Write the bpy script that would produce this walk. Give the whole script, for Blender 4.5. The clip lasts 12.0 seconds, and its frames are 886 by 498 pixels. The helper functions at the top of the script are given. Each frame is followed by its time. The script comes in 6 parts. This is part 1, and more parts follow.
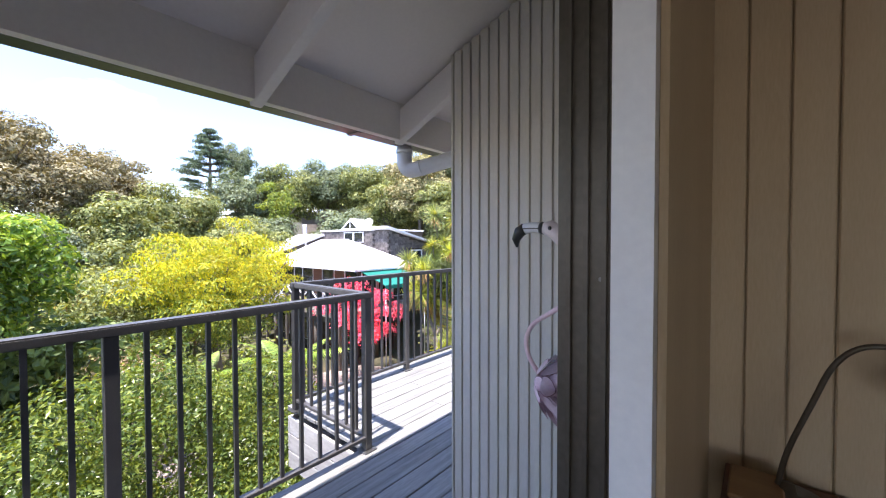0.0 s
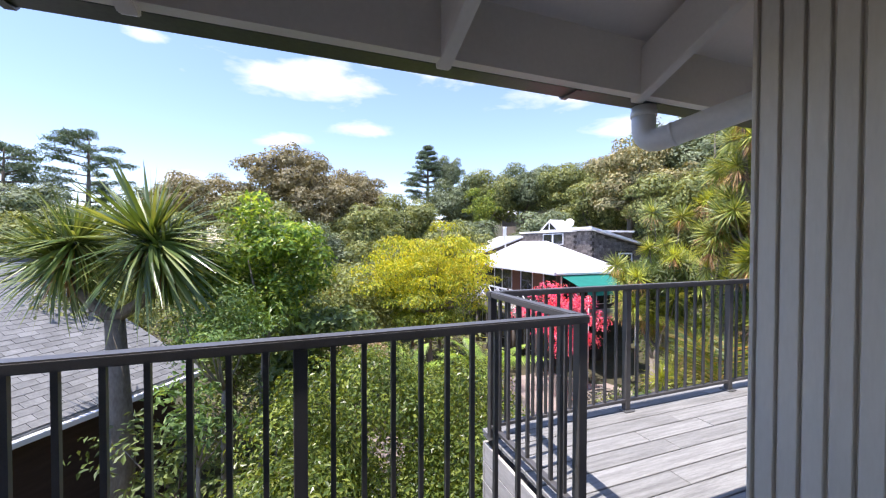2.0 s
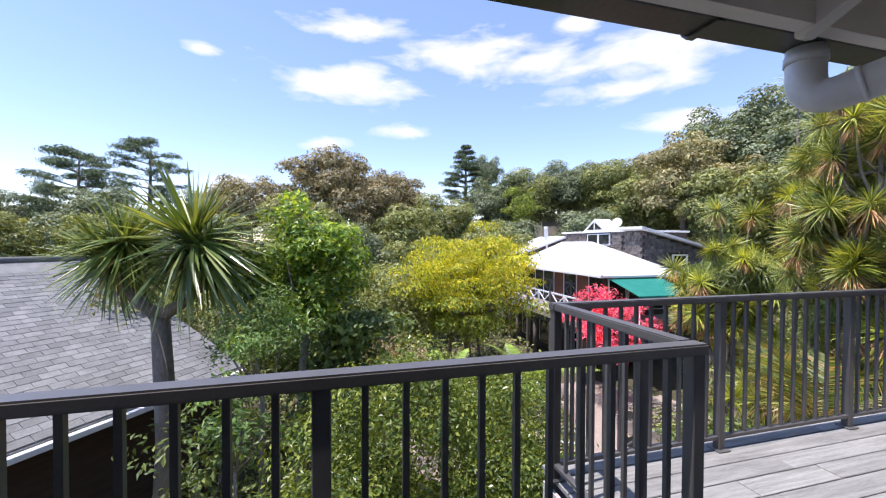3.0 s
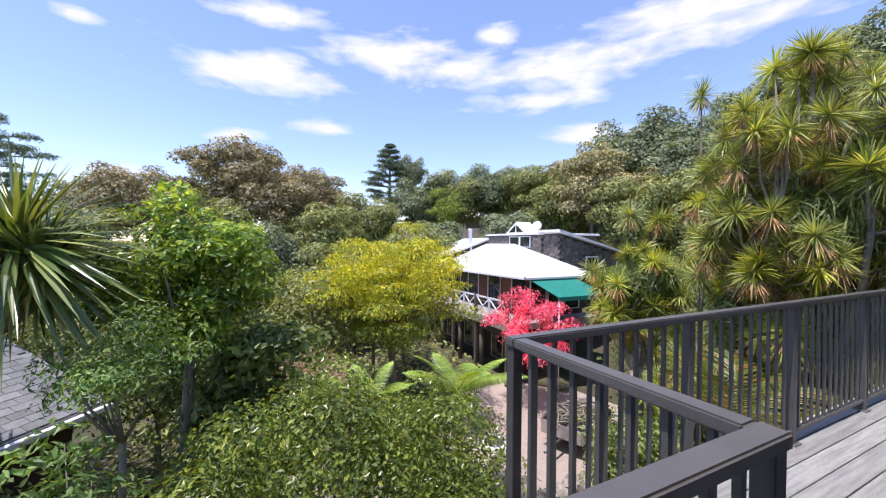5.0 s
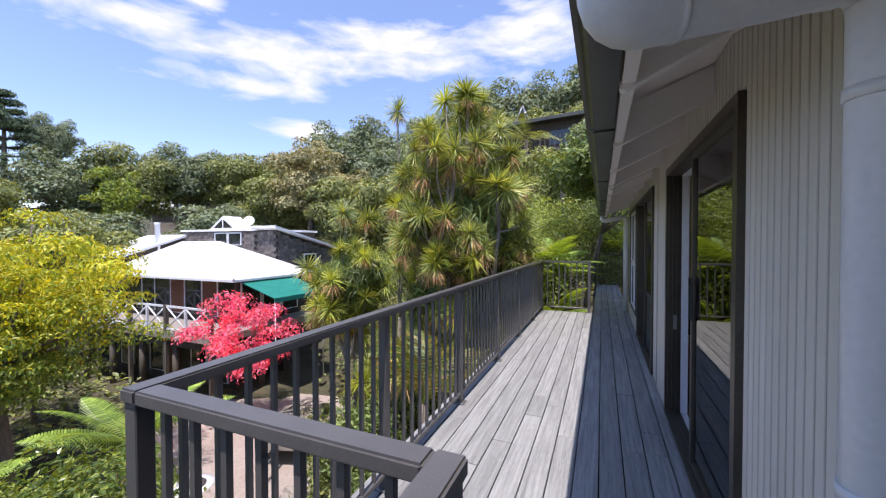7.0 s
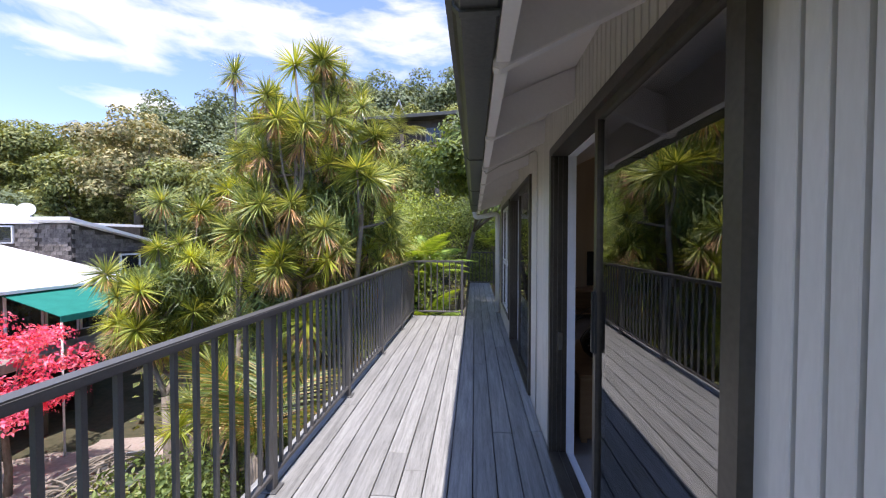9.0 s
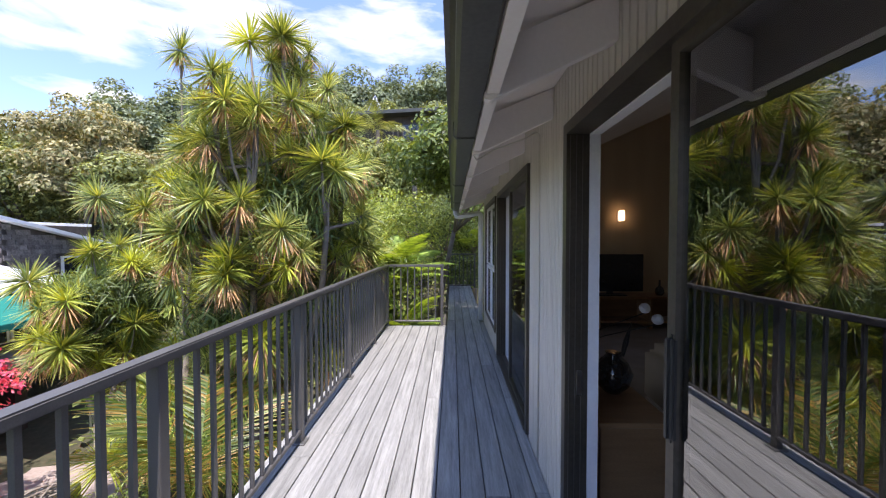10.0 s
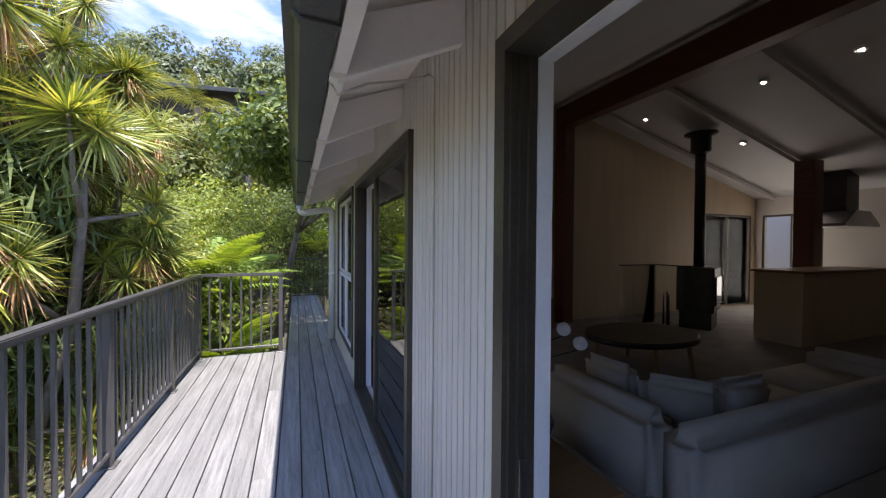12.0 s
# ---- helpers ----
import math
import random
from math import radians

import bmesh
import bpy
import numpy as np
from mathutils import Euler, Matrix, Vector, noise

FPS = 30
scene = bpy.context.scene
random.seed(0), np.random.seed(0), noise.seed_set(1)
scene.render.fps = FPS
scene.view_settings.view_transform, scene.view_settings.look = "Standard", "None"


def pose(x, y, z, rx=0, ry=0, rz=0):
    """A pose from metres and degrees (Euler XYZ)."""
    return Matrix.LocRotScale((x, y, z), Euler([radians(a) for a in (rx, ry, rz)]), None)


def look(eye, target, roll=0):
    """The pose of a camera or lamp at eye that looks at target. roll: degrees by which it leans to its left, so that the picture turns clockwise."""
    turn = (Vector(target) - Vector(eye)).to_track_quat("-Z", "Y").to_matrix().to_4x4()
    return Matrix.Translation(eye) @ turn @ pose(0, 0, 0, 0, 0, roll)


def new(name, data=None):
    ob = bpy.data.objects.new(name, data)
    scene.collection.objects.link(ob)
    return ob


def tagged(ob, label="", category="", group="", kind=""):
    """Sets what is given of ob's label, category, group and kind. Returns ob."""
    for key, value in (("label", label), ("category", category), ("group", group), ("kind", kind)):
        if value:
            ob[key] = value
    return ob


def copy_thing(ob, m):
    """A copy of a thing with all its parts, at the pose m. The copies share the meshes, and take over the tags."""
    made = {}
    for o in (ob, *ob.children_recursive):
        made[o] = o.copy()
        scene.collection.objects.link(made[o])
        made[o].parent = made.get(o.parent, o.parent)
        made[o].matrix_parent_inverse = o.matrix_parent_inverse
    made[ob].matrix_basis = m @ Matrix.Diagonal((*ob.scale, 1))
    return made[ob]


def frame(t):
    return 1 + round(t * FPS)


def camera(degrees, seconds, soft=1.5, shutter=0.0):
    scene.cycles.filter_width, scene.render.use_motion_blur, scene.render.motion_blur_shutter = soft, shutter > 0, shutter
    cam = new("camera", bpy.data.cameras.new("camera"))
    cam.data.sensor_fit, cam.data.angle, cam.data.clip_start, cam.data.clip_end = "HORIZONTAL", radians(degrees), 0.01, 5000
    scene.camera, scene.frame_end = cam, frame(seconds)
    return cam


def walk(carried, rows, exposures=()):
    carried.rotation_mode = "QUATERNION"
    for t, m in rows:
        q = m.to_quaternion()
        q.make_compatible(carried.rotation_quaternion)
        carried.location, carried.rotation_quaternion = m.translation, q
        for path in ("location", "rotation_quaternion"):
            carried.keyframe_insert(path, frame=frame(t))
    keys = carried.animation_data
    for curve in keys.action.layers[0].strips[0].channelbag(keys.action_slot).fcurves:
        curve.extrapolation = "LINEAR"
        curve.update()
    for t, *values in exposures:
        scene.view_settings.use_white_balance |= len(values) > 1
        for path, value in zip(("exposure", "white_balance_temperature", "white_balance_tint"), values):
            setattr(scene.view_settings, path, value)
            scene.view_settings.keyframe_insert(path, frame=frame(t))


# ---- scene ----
cam = camera(99.4, 12.0, soft=1.2)
PATH = [
    (0, (1.223, -1.554, 1.4), (-0.064, -0.023, 1.357), -0.1),
    (0.5, (1.117, -1.4, 1.408), (-0.352, -0.043, 1.368), -0.2),
    (1, (1.004, -1.309, 1.406), (-0.646, -0.181, 1.368), -0.2),
    (1.5, (0.882, -1.278, 1.41), (-0.89, -0.352, 1.377), 0.6),
    (2, (0.717, -1.254, 1.412), (-1.157, -0.556, 1.378), 0.1),
    (2.5, (0.516, -1.234, 1.414), (-1.418, -0.726, 1.381), 0.2),
    (4.5, (-0.237, -1.06, 1.452), (-2.112, -0.366, 1.425), 0.2),
    (5, (-0.351, -0.997, 1.467), (-2.143, -0.11, 1.441), 0.4),
    (5.5, (-0.437, -0.926, 1.468), (-2.097, 0.189, 1.439), 0.4),
    (6, (-0.491, -0.829, 1.465), (-1.912, 0.578, 1.44), 0.2),
    (6.5, (-0.51, -0.747, 1.464), (-1.599, 0.93, 1.436), -0.2),
    (7, (-0.514, -0.601, 1.457), (-1.293, 1.24, 1.42), -0.1),
    (7.5, (-0.507, -0.369, 1.446), (-1.063, 1.552, 1.406), -0.0),
    (9.5, (-0.532, 0.847, 1.473), (-0.637, 2.844, 1.421), -0.0),
    (10, (-0.574, 1.189, 1.492), (-0.624, 3.188, 1.44), 0.0),
    (10.5, (-0.608, 1.466, 1.478), (-0.544, 3.465, 1.427), 0.1),
    (11, (-0.603, 1.749, 1.478), (-0.374, 3.736, 1.435), 0.5),
    (11.5, (-0.623, 1.935, 1.458), (-0.166, 3.882, 1.432), 0.7),
    (12, (-0.56, 2.129, 1.465), (0.168, 3.991, 1.435), 0.4),
]
rows = [(t, look(e, g, r)) for t, e, g, r in PATH]
walk(cam, rows, exposures=[(0.0, 2.05), (1.0, 1.7), (2.5, 1.26), (4.5, 1.05), (7.5, 1.05), (9.5, 1.4), (12.0, 1.52)])

scene.view_settings.use_white_balance = True
scene.view_settings.white_balance_temperature = 6500
scene.view_settings.white_balance_tint = 18

# ---- sky and sun ----
SUN_WAY = Vector((-0.05, 0.335, -1.06)).normalized()
world = bpy.data.worlds.new("world")
scene.world = world
world.use_nodes = True
wn, wl = world.node_tree.nodes, world.node_tree.links
wn.clear()


def wnode(kind, **values):
    n = wn.new(kind)
    for k, v in values.items():
        n.inputs[k].default_value = v
    return n


w_out = wn.new("ShaderNodeOutputWorld")
w_bg = wn.new("ShaderNodeBackground")
w_bg.inputs["Strength"].default_value = 0.14
w_sky = wn.new("ShaderNodeTexSky")
w_sky.sky_type, w_sky.sun_disc = "NISHITA", False
w_sky.sun_elevation, w_sky.sun_rotation = radians(72), radians(171)
w_sky.air_density, w_sky.dust_density, w_sky.ozone_density = 1.0, 0.25, 1.5
w_co = wn.new("ShaderNodeTexCoord")
w_sep = wn.new("ShaderNodeSeparateXYZ")
wl.new(w_co.outputs["Generated"], w_sep.inputs[0])


def wmath(op, a, b=None):
    n = wn.new("ShaderNodeMath")
    n.operation = op
    for i, v in enumerate((a, b)):
        if v is None:
            continue
        if isinstance(v, (int, float)):
            n.inputs[i].default_value = v
        else:
            wl.new(v, n.inputs[i])
    return n.outputs[0]


# cloud banks by bearing west to north (degrees), half width, height over distance, half height
CLOUDS = [(1, 12, 0.406, 0.05), (19, 11, 0.49, 0.065), (34, 4, 0.55, 0.03), (44, 14, 0.45, 0.065), (61, 14, 0.50, 0.07), (-2.4, 3.5, 0.249, 0.018), (8.4, 5, 0.289, 0.02), (47, 6.5, 0.273, 0.024), (40, 11, 0.37, 0.028), (-15, 3, 0.139, 0.018), (-18, 2, 0.43, 0.016), (2.4, 8, 0.553, 0.035), (80, 10, 0.54, 0.085), (31, 9, 0.47, 0.04)]
flat = wmath("SQRT", wmath("ADD", wmath("MULTIPLY", w_sep.outputs["X"], w_sep.outputs["X"]), wmath("MULTIPLY", w_sep.outputs["Y"], w_sep.outputs["Y"])))
rise = wmath("DIVIDE", wmath("MAXIMUM", w_sep.outputs["Z"], 0.0), wmath("MAXIMUM", flat, 0.05))
bearing = wmath("MULTIPLY", wmath("ARCTAN2", w_sep.outputs["Y"], wmath("MULTIPLY", w_sep.outputs["X"], -1.0)), 57.2958)
banks = -0.55
for az0, half_az, rise0, half_rise in CLOUDS:
    u = wmath("DIVIDE", wmath("SUBTRACT", bearing, az0), half_az * 1.15)
    v = wmath("DIVIDE", wmath("SUBTRACT", rise, rise0), half_rise * 1.15)
    gone = wmath("SQRT", wmath("ADD", wmath("MULTIPLY", u, u), wmath("MULTIPLY", v, v)))
    banks = wmath("MAXIMUM", wmath("SUBTRACT", 0.98, gone), banks)
w_com = wn.new("ShaderNodeCombineXYZ")
wl.new(wmath("MULTIPLY", bearing, 0.075), w_com.inputs[0])
wl.new(wmath("MULTIPLY", rise, 11.0), w_com.inputs[1])
w_noise = wn.new("ShaderNodeTexNoise")
w_noise.inputs["Scale"].default_value = 1.6
w_noise.inputs["Detail"].default_value = 8.0
w_noise.inputs["Roughness"].default_value = 0.56
w_noise.inputs["Distortion"].default_value = 0.3
wl.new(w_com.outputs[0], w_noise.inputs["Vector"])
cover = wmath("ADD", banks, wmath("MULTIPLY", wmath("SUBTRACT", w_noise.outputs["Fac"], 0.5), 2.6))
w_ramp = wn.new("ShaderNodeValToRGB")
w_ramp.color_ramp.elements[0].position, w_ramp.color_ramp.elements[1].position = 0.0, 0.85
w_ramp.color_ramp.elements[0].color = (0.10, 0.10, 0.10, 1)
wl.new(cover, w_ramp.inputs[0])
w_mix = wn.new("ShaderNodeMixRGB")
w_mix.inputs[2].default_value = (3.7, 3.8, 4.0, 1)
wl.new(w_ramp.outputs[0], w_mix.inputs[0])
w_sat = wn.new("ShaderNodeHueSaturation")
w_sat.inputs["Saturation"].default_value = 1.16
w_sat.inputs["Value"].default_value = 0.92
wl.new(w_sky.outputs[0], w_sat.inputs["Color"])
w_tint = wn.new("ShaderNodeMixRGB")
w_tint.blend_type = "MULTIPLY"
w_tint.inputs[0].default_value = 1.0
w_tint.inputs[2].default_value = (1.04, 0.955, 1.02, 1)
wl.new(w_sat.outputs[0], w_tint.inputs[1])
wl.new(w_tint.outputs[0], w_mix.inputs[1])
wl.new(w_mix.outputs[0], w_bg.inputs[0])
wl.new(w_bg.outputs[0], w_out.inputs[0])

sun = new("sun", bpy.data.lights.new("sun", "SUN"))
sun.data.energy, sun.data.angle, sun.data.color = 3.0, radians(0.5), (1.0, 0.96, 0.9)
sun.matrix_world = look((0, 0, 40), Vector((0, 0, 40)) + SUN_WAY)

# area lamps added to brighten the rooms; the study's window is never in view
for name, at, to, size, watts in (("study_window_light", (3.3, -6.02, 1.45), (3.3, 0, 1.3), (3.2, 1.4), 6.0), ("kitchen_window_light", (9.05, 8.13, 1.15), (9.05, 0, 1.4), (1.6, 2.0), 9.0), ("deck_door_light", (0.2, 5.0, 1.1), (6.0, 5.0, 1.5), (1.8, 1.8), 0.35), ("kitchen_side_light", (10.23, 7.27, 1.15), (0, 7.27, 1.4), (1.1, 2.0), 4.5)):
    lamp_data = bpy.data.lights.new(name, "AREA")
    lamp_data.shape, lamp_data.size, lamp_data.size_y, lamp_data.energy, lamp_data.color = "RECTANGLE", size[0], size[1], watts, (1.0, 0.93, 0.82)
    new(name, lamp_data).matrix_world = look(at, to)

# ---- materials ----


def mat(name, a, b, rough=0.6, metal=0.0, scale=6.0, stretch=(1, 1, 1), bump=0.1, fine=60.0, piece=0.0, island=0.0, spec=0.5, coat=0.0):
    """A surface that varies between colours a and b at two scales; piece and island vary the value piece by piece."""
    m = bpy.data.materials.new(name)
    m.use_nodes = True
    n, l = m.node_tree.nodes, m.node_tree.links
    p = n["Principled BSDF"]
    co = n.new("ShaderNodeTexCoord")
    mp = n.new("ShaderNodeMapping")
    mp.inputs["Scale"].default_value = stretch
    l.new(co.outputs["Object"], mp.inputs[0])
    big, small = n.new("ShaderNodeTexNoise"), n.new("ShaderNodeTexNoise")
    big.inputs["Scale"].default_value, small.inputs["Scale"].default_value = scale, fine
    big.inputs["Detail"].default_value, small.inputs["Detail"].default_value = 4, 5
    info = n.new("ShaderNodeObjectInfo")
    shift = n.new("ShaderNodeVectorMath")
    l.new(mp.outputs[0], shift.inputs[0])
    seed = n.new("ShaderNodeMath")
    seed.operation = "MULTIPLY"
    seed.inputs[1].default_value = 37.0 if piece else 0.0
    l.new(info.outputs["Random"], seed.inputs[0])
    l.new(seed.outputs[0], shift.inputs[1])
    for t in (big, small):
        l.new(shift.outputs[0], t.inputs["Vector"])
    mixer = n.new("ShaderNodeMath")
    mixer.operation = "MULTIPLY_ADD"
    mixer.inputs[1].default_value = 0.45
    l.new(small.outputs["Fac"], mixer.inputs[0])
    half = n.new("ShaderNodeMath")
    half.operation = "MULTIPLY"
    half.inputs[1].default_value = 0.6
    l.new(big.outputs["Fac"], half.inputs[0])
    l.new(half.outputs[0], mixer.inputs[2])
    ramp = n.new("ShaderNodeValToRGB")
    ramp.color_ramp.elements[0].position, ramp.color_ramp.elements[1].position = 0.36, 0.68
    ramp.color_ramp.elements[0].color, ramp.color_ramp.elements[1].color = (*a, 1), (*b, 1)
    l.new(mixer.outputs[0], ramp.inputs[0])
    colour = ramp.outputs[0]
    for amount, source in ((piece, info.outputs["Random"]), (island, n.new("ShaderNodeNewGeometry").outputs["Random Per Island"])):
        if amount:
            hsv = n.new("ShaderNodeHueSaturation")
            rng = n.new("ShaderNodeMapRange")
            rng.inputs[3].default_value, rng.inputs[4].default_value = 1 - amount, 1 + amount
            l.new(source, rng.inputs[0])
            l.new(rng.outputs[0], hsv.inputs["Value"])
            l.new(colour, hsv.inputs["Color"])
            colour = hsv.outputs[0]
    l.new(colour, p.inputs["Base Color"])
    p.inputs["Roughness"].default_value, p.inputs["Metallic"].default_value = rough, metal
    p.inputs["Specular IOR Level"].default_value = spec
    p.inputs["Coat Weight"].default_value = coat
    if bump:
        bp = n.new("ShaderNodeBump")
        bp.inputs["Strength"].default_value, bp.inputs["Distance"].default_value = bump, 0.02
        l.new(mixer.outputs[0], bp.inputs["Height"])
        l.new(bp.outputs[0], p.inputs["Normal"])
    return m


def leaf_mat(name, a, b, c, rough=0.45, through_light=0.38):
    """Leaves whose colour runs from a over b to c leaf by leaf, and that let some light through."""
    m = bpy.data.materials.new(name)
    m.use_nodes = True
    n, l = m.node_tree.nodes, m.node_tree.links
    p, out = n["Principled BSDF"], n["Material Output"]
    g = n.new("ShaderNodeNewGeometry")
    ramp = n.new("ShaderNodeValToRGB")
    ramp.color_ramp.elements[0].color, ramp.color_ramp.elements[1].color = (*a, 1), (*c, 1)
    ramp.color_ramp.elements.new(0.5).color = (*b, 1)
    l.new(g.outputs["Random Per Island"], ramp.inputs[0])
    co, patch = n.new("ShaderNodeTexCoord"), n.new("ShaderNodeTexNoise")
    patch.inputs["Scale"].default_value = 1.3
    l.new(co.outputs["Object"], patch.inputs["Vector"])
    rng = n.new("ShaderNodeMapRange")
    rng.inputs[1].default_value, rng.inputs[2].default_value = 0.3, 0.7
    rng.inputs[3].default_value, rng.inputs[4].default_value = 0.8, 1.65
    l.new(patch.outputs["Fac"], rng.inputs[0])
    hsv = n.new("ShaderNodeHueSaturation")
    l.new(rng.outputs[0], hsv.inputs["Value"])
    l.new(ramp.outputs[0], hsv.inputs["Color"])
    l.new(hsv.outputs[0], p.inputs["Base Color"])
    p.inputs["Roughness"].default_value = rough
    tr, mx = n.new("ShaderNodeBsdfTranslucent"), n.new("ShaderNodeMixShader")
    warm = n.new("ShaderNodeMixRGB")
    warm.blend_type = "MULTIPLY"
    warm.inputs[0].default_value = 1.0
    warm.inputs[2].default_value = (1.8, 1.5, 0.5, 1)
    l.new(hsv.outputs[0], warm.inputs[1])
    l.new(warm.outputs[0], tr.inputs[0])
    mx.inputs[0].default_value = through_light
    l.new(p.outputs[0], mx.inputs[1])
    l.new(tr.outputs[0], mx.inputs[2])
    l.new(mx.outputs[0], out.inputs[0])
    return m


def glass_mat(name, tint=(0.8, 0.83, 0.82), gloss=1.5):
    m = bpy.data.materials.new(name)
    m.use_nodes = True
    n, l = m.node_tree.nodes, m.node_tree.links
    out = n["Material Output"]
    n.remove(n["Principled BSDF"])
    fr, tr, gl, mx = n.new("ShaderNodeFresnel"), n.new("ShaderNodeBsdfTransparent"), n.new("ShaderNodeBsdfGlossy"), n.new("ShaderNodeMixShader")
    fr.inputs["IOR"].default_value = gloss
    tr.inputs[0].default_value = (*tint, 1)
    gl.inputs["Roughness"].default_value = 0.0
    l.new(fr.outputs[0], mx.inputs[0])
    l.new(tr.outputs[0], mx.inputs[1])
    l.new(gl.outputs[0], mx.inputs[2])
    l.new(mx.outputs[0], out.inputs[0])
    return m


def glow_mat(name, colour, strength):
    m = bpy.data.materials.new(name)
    m.use_nodes = True
    p = m.node_tree.nodes["Principled BSDF"]
    p.inputs["Base Color"].default_value = (*colour, 1)
    p.inputs["Emission Color"].default_value, p.inputs["Emission Strength"].default_value = (*colour, 1), strength
    return m


M_DECK = mat("weathered_decking", (0.170, 0.170, 0.164), (0.350, 0.350, 0.338), 0.75, scale=3, stretch=(14, 0.7, 14), bump=0.35, fine=25, piece=0.13)
M_DECK_SIDE = mat("weathered_fascia_board", (0.33, 0.31, 0.29), (0.52, 0.50, 0.47), 0.75, scale=3, stretch=(1, 1, 8), bump=0.25, fine=25, piece=0.1)
M_JOIST = mat("dark_joist_timber", (0.05, 0.045, 0.04), (0.10, 0.09, 0.08), 0.85)
M_CLAD = mat("painted_cladding", (0.54, 0.505, 0.44), (0.61, 0.575, 0.51), 0.55, scale=1.2, stretch=(3, 3, 0.6), bump=0.06, fine=40, piece=0.04)
M_SOFFIT = mat("painted_soffit", (0.81, 0.74, 0.68), (0.86, 0.79, 0.73), 0.6, scale=0.9, bump=0.03)
M_RAFTER = mat("white_rafter_paint", (0.78, 0.73, 0.69), (0.84, 0.79, 0.75), 0.5, scale=2, bump=0.04)
M_GUTTER = mat("dark_bronze_gutter", (0.055, 0.056, 0.05), (0.10, 0.10, 0.088), 0.38, 0.2, scale=2, bump=0.03)
M_RAIL = mat("charcoal_powder_coat", (0.090, 0.086, 0.085), (0.128, 0.122, 0.120), 0.38, 0.2, scale=5, bump=0.03, fine=200)
M_PLATE = mat("grey_foot_plate", (0.12, 0.12, 0.12), (0.2, 0.2, 0.2), 0.45, 0.5)
M_PIPE = mat("white_plastic_pipe", (0.62, 0.62, 0.63), (0.72, 0.72, 0.73), 0.35, scale=2, bump=0.02)
M_BRONZE = mat("bronze_aluminium", (0.070, 0.060, 0.047), (0.11, 0.096, 0.076), 0.4, 0.4, scale=3, bump=0.02)
M_WHITE = mat("white_paint", (0.72, 0.73, 0.76), (0.80, 0.81, 0.83), 0.45, scale=3, bump=0.03)
M_ROOF = mat("grey_roof_steel", (0.25, 0.25, 0.26), (0.33, 0.33, 0.34), 0.5, 0.2, scale=1)
M_INWALL = mat("cream_board_wall", (0.52, 0.41, 0.27), (0.60, 0.49, 0.34), 0.55, scale=1.2, stretch=(4, 4, 0.5), bump=0.05, piece=0.04)
M_PLASTER = mat("pale_plaster", (0.55, 0.50, 0.45), (0.62, 0.57, 0.52), 0.7, scale=1, bump=0.02)
M_CEIL = mat("white_ceiling_paint", (0.62, 0.60, 0.58), (0.70, 0.68, 0.66), 0.7, scale=1, bump=0.02)
M_CARPET = mat("grey_beige_carpet", (0.20, 0.18, 0.16), (0.30, 0.27, 0.24), 0.95, scale=3, bump=0.5, fine=180)
M_GROUND = mat("leaf_litter_soil", (0.035, 0.04, 0.018), (0.10, 0.085, 0.05), 0.95, scale=0.6, bump=0.6, fine=7)
M_DRIVE = mat("worn_pink_concrete", (0.26, 0.21, 0.18), (0.42, 0.35, 0.31), 0.9, scale=0.5, bump=0.25, fine=14)
M_GLASS = glass_mat("door_glass", (0.86, 0.87, 0.85), 3.7)
M_CLEAR = glass_mat("clear_glass", (0.93, 0.95, 0.94), 1.3)
M_FARGLASS = mat("dark_window_glass", (0.015, 0.018, 0.02), (0.03, 0.035, 0.04), 0.05, spec=0.8, bump=0)
M_BARK = mat("grey_brown_bark", (0.10, 0.08, 0.06), (0.24, 0.20, 0.16), 0.9, scale=5, stretch=(1, 1, 0.3), bump=0.8, fine=30)
M_PALEBARK = mat("pale_grey_bark", (0.18, 0.15, 0.12), (0.31, 0.27, 0.225), 0.85, scale=5, stretch=(1, 1, 0.4), bump=0.6, fine=30)
M_CABBARK = mat("grey_brown_cabbage_bark", (0.13, 0.105, 0.08), (0.27, 0.23, 0.185), 0.9, scale=5, stretch=(1, 1, 0.4), bump=0.7, fine=30)
L_HEDGE = leaf_mat("glossy_hedge_leaf", (0.047, 0.078, 0.016), (0.095, 0.145, 0.027), (0.25, 0.29, 0.058), 0.32)
L_BROAD = leaf_mat("broad_green_leaf", (0.062, 0.125, 0.024), (0.145, 0.25, 0.040), (0.38, 0.46, 0.08), 0.38)
L_LIGHT = leaf_mat("fresh_green_leaf", (0.063, 0.124, 0.037), (0.126, 0.215, 0.062), (0.225, 0.315, 0.112), 0.45)
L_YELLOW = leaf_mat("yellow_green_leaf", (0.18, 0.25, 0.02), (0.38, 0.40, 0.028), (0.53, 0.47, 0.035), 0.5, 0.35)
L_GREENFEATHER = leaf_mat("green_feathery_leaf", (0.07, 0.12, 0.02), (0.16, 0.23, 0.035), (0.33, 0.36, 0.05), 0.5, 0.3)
L_BROWN = leaf_mat("olive_brown_leaf", (0.13, 0.11, 0.055), (0.22, 0.19, 0.10), (0.31, 0.28, 0.16), 0.7, 0.15)
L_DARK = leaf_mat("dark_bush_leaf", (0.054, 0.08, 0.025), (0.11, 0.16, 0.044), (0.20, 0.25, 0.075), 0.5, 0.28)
L_OLIVE = leaf_mat("olive_bush_leaf", (0.088, 0.110, 0.038), (0.175, 0.21, 0.066), (0.31, 0.32, 0.115), 0.55, 0.25)
L_BANK = leaf_mat("light_green_bank_leaf", (0.105, 0.15, 0.034), (0.22, 0.29, 0.06), (0.40, 0.45, 0.12), 0.42, 0.3)
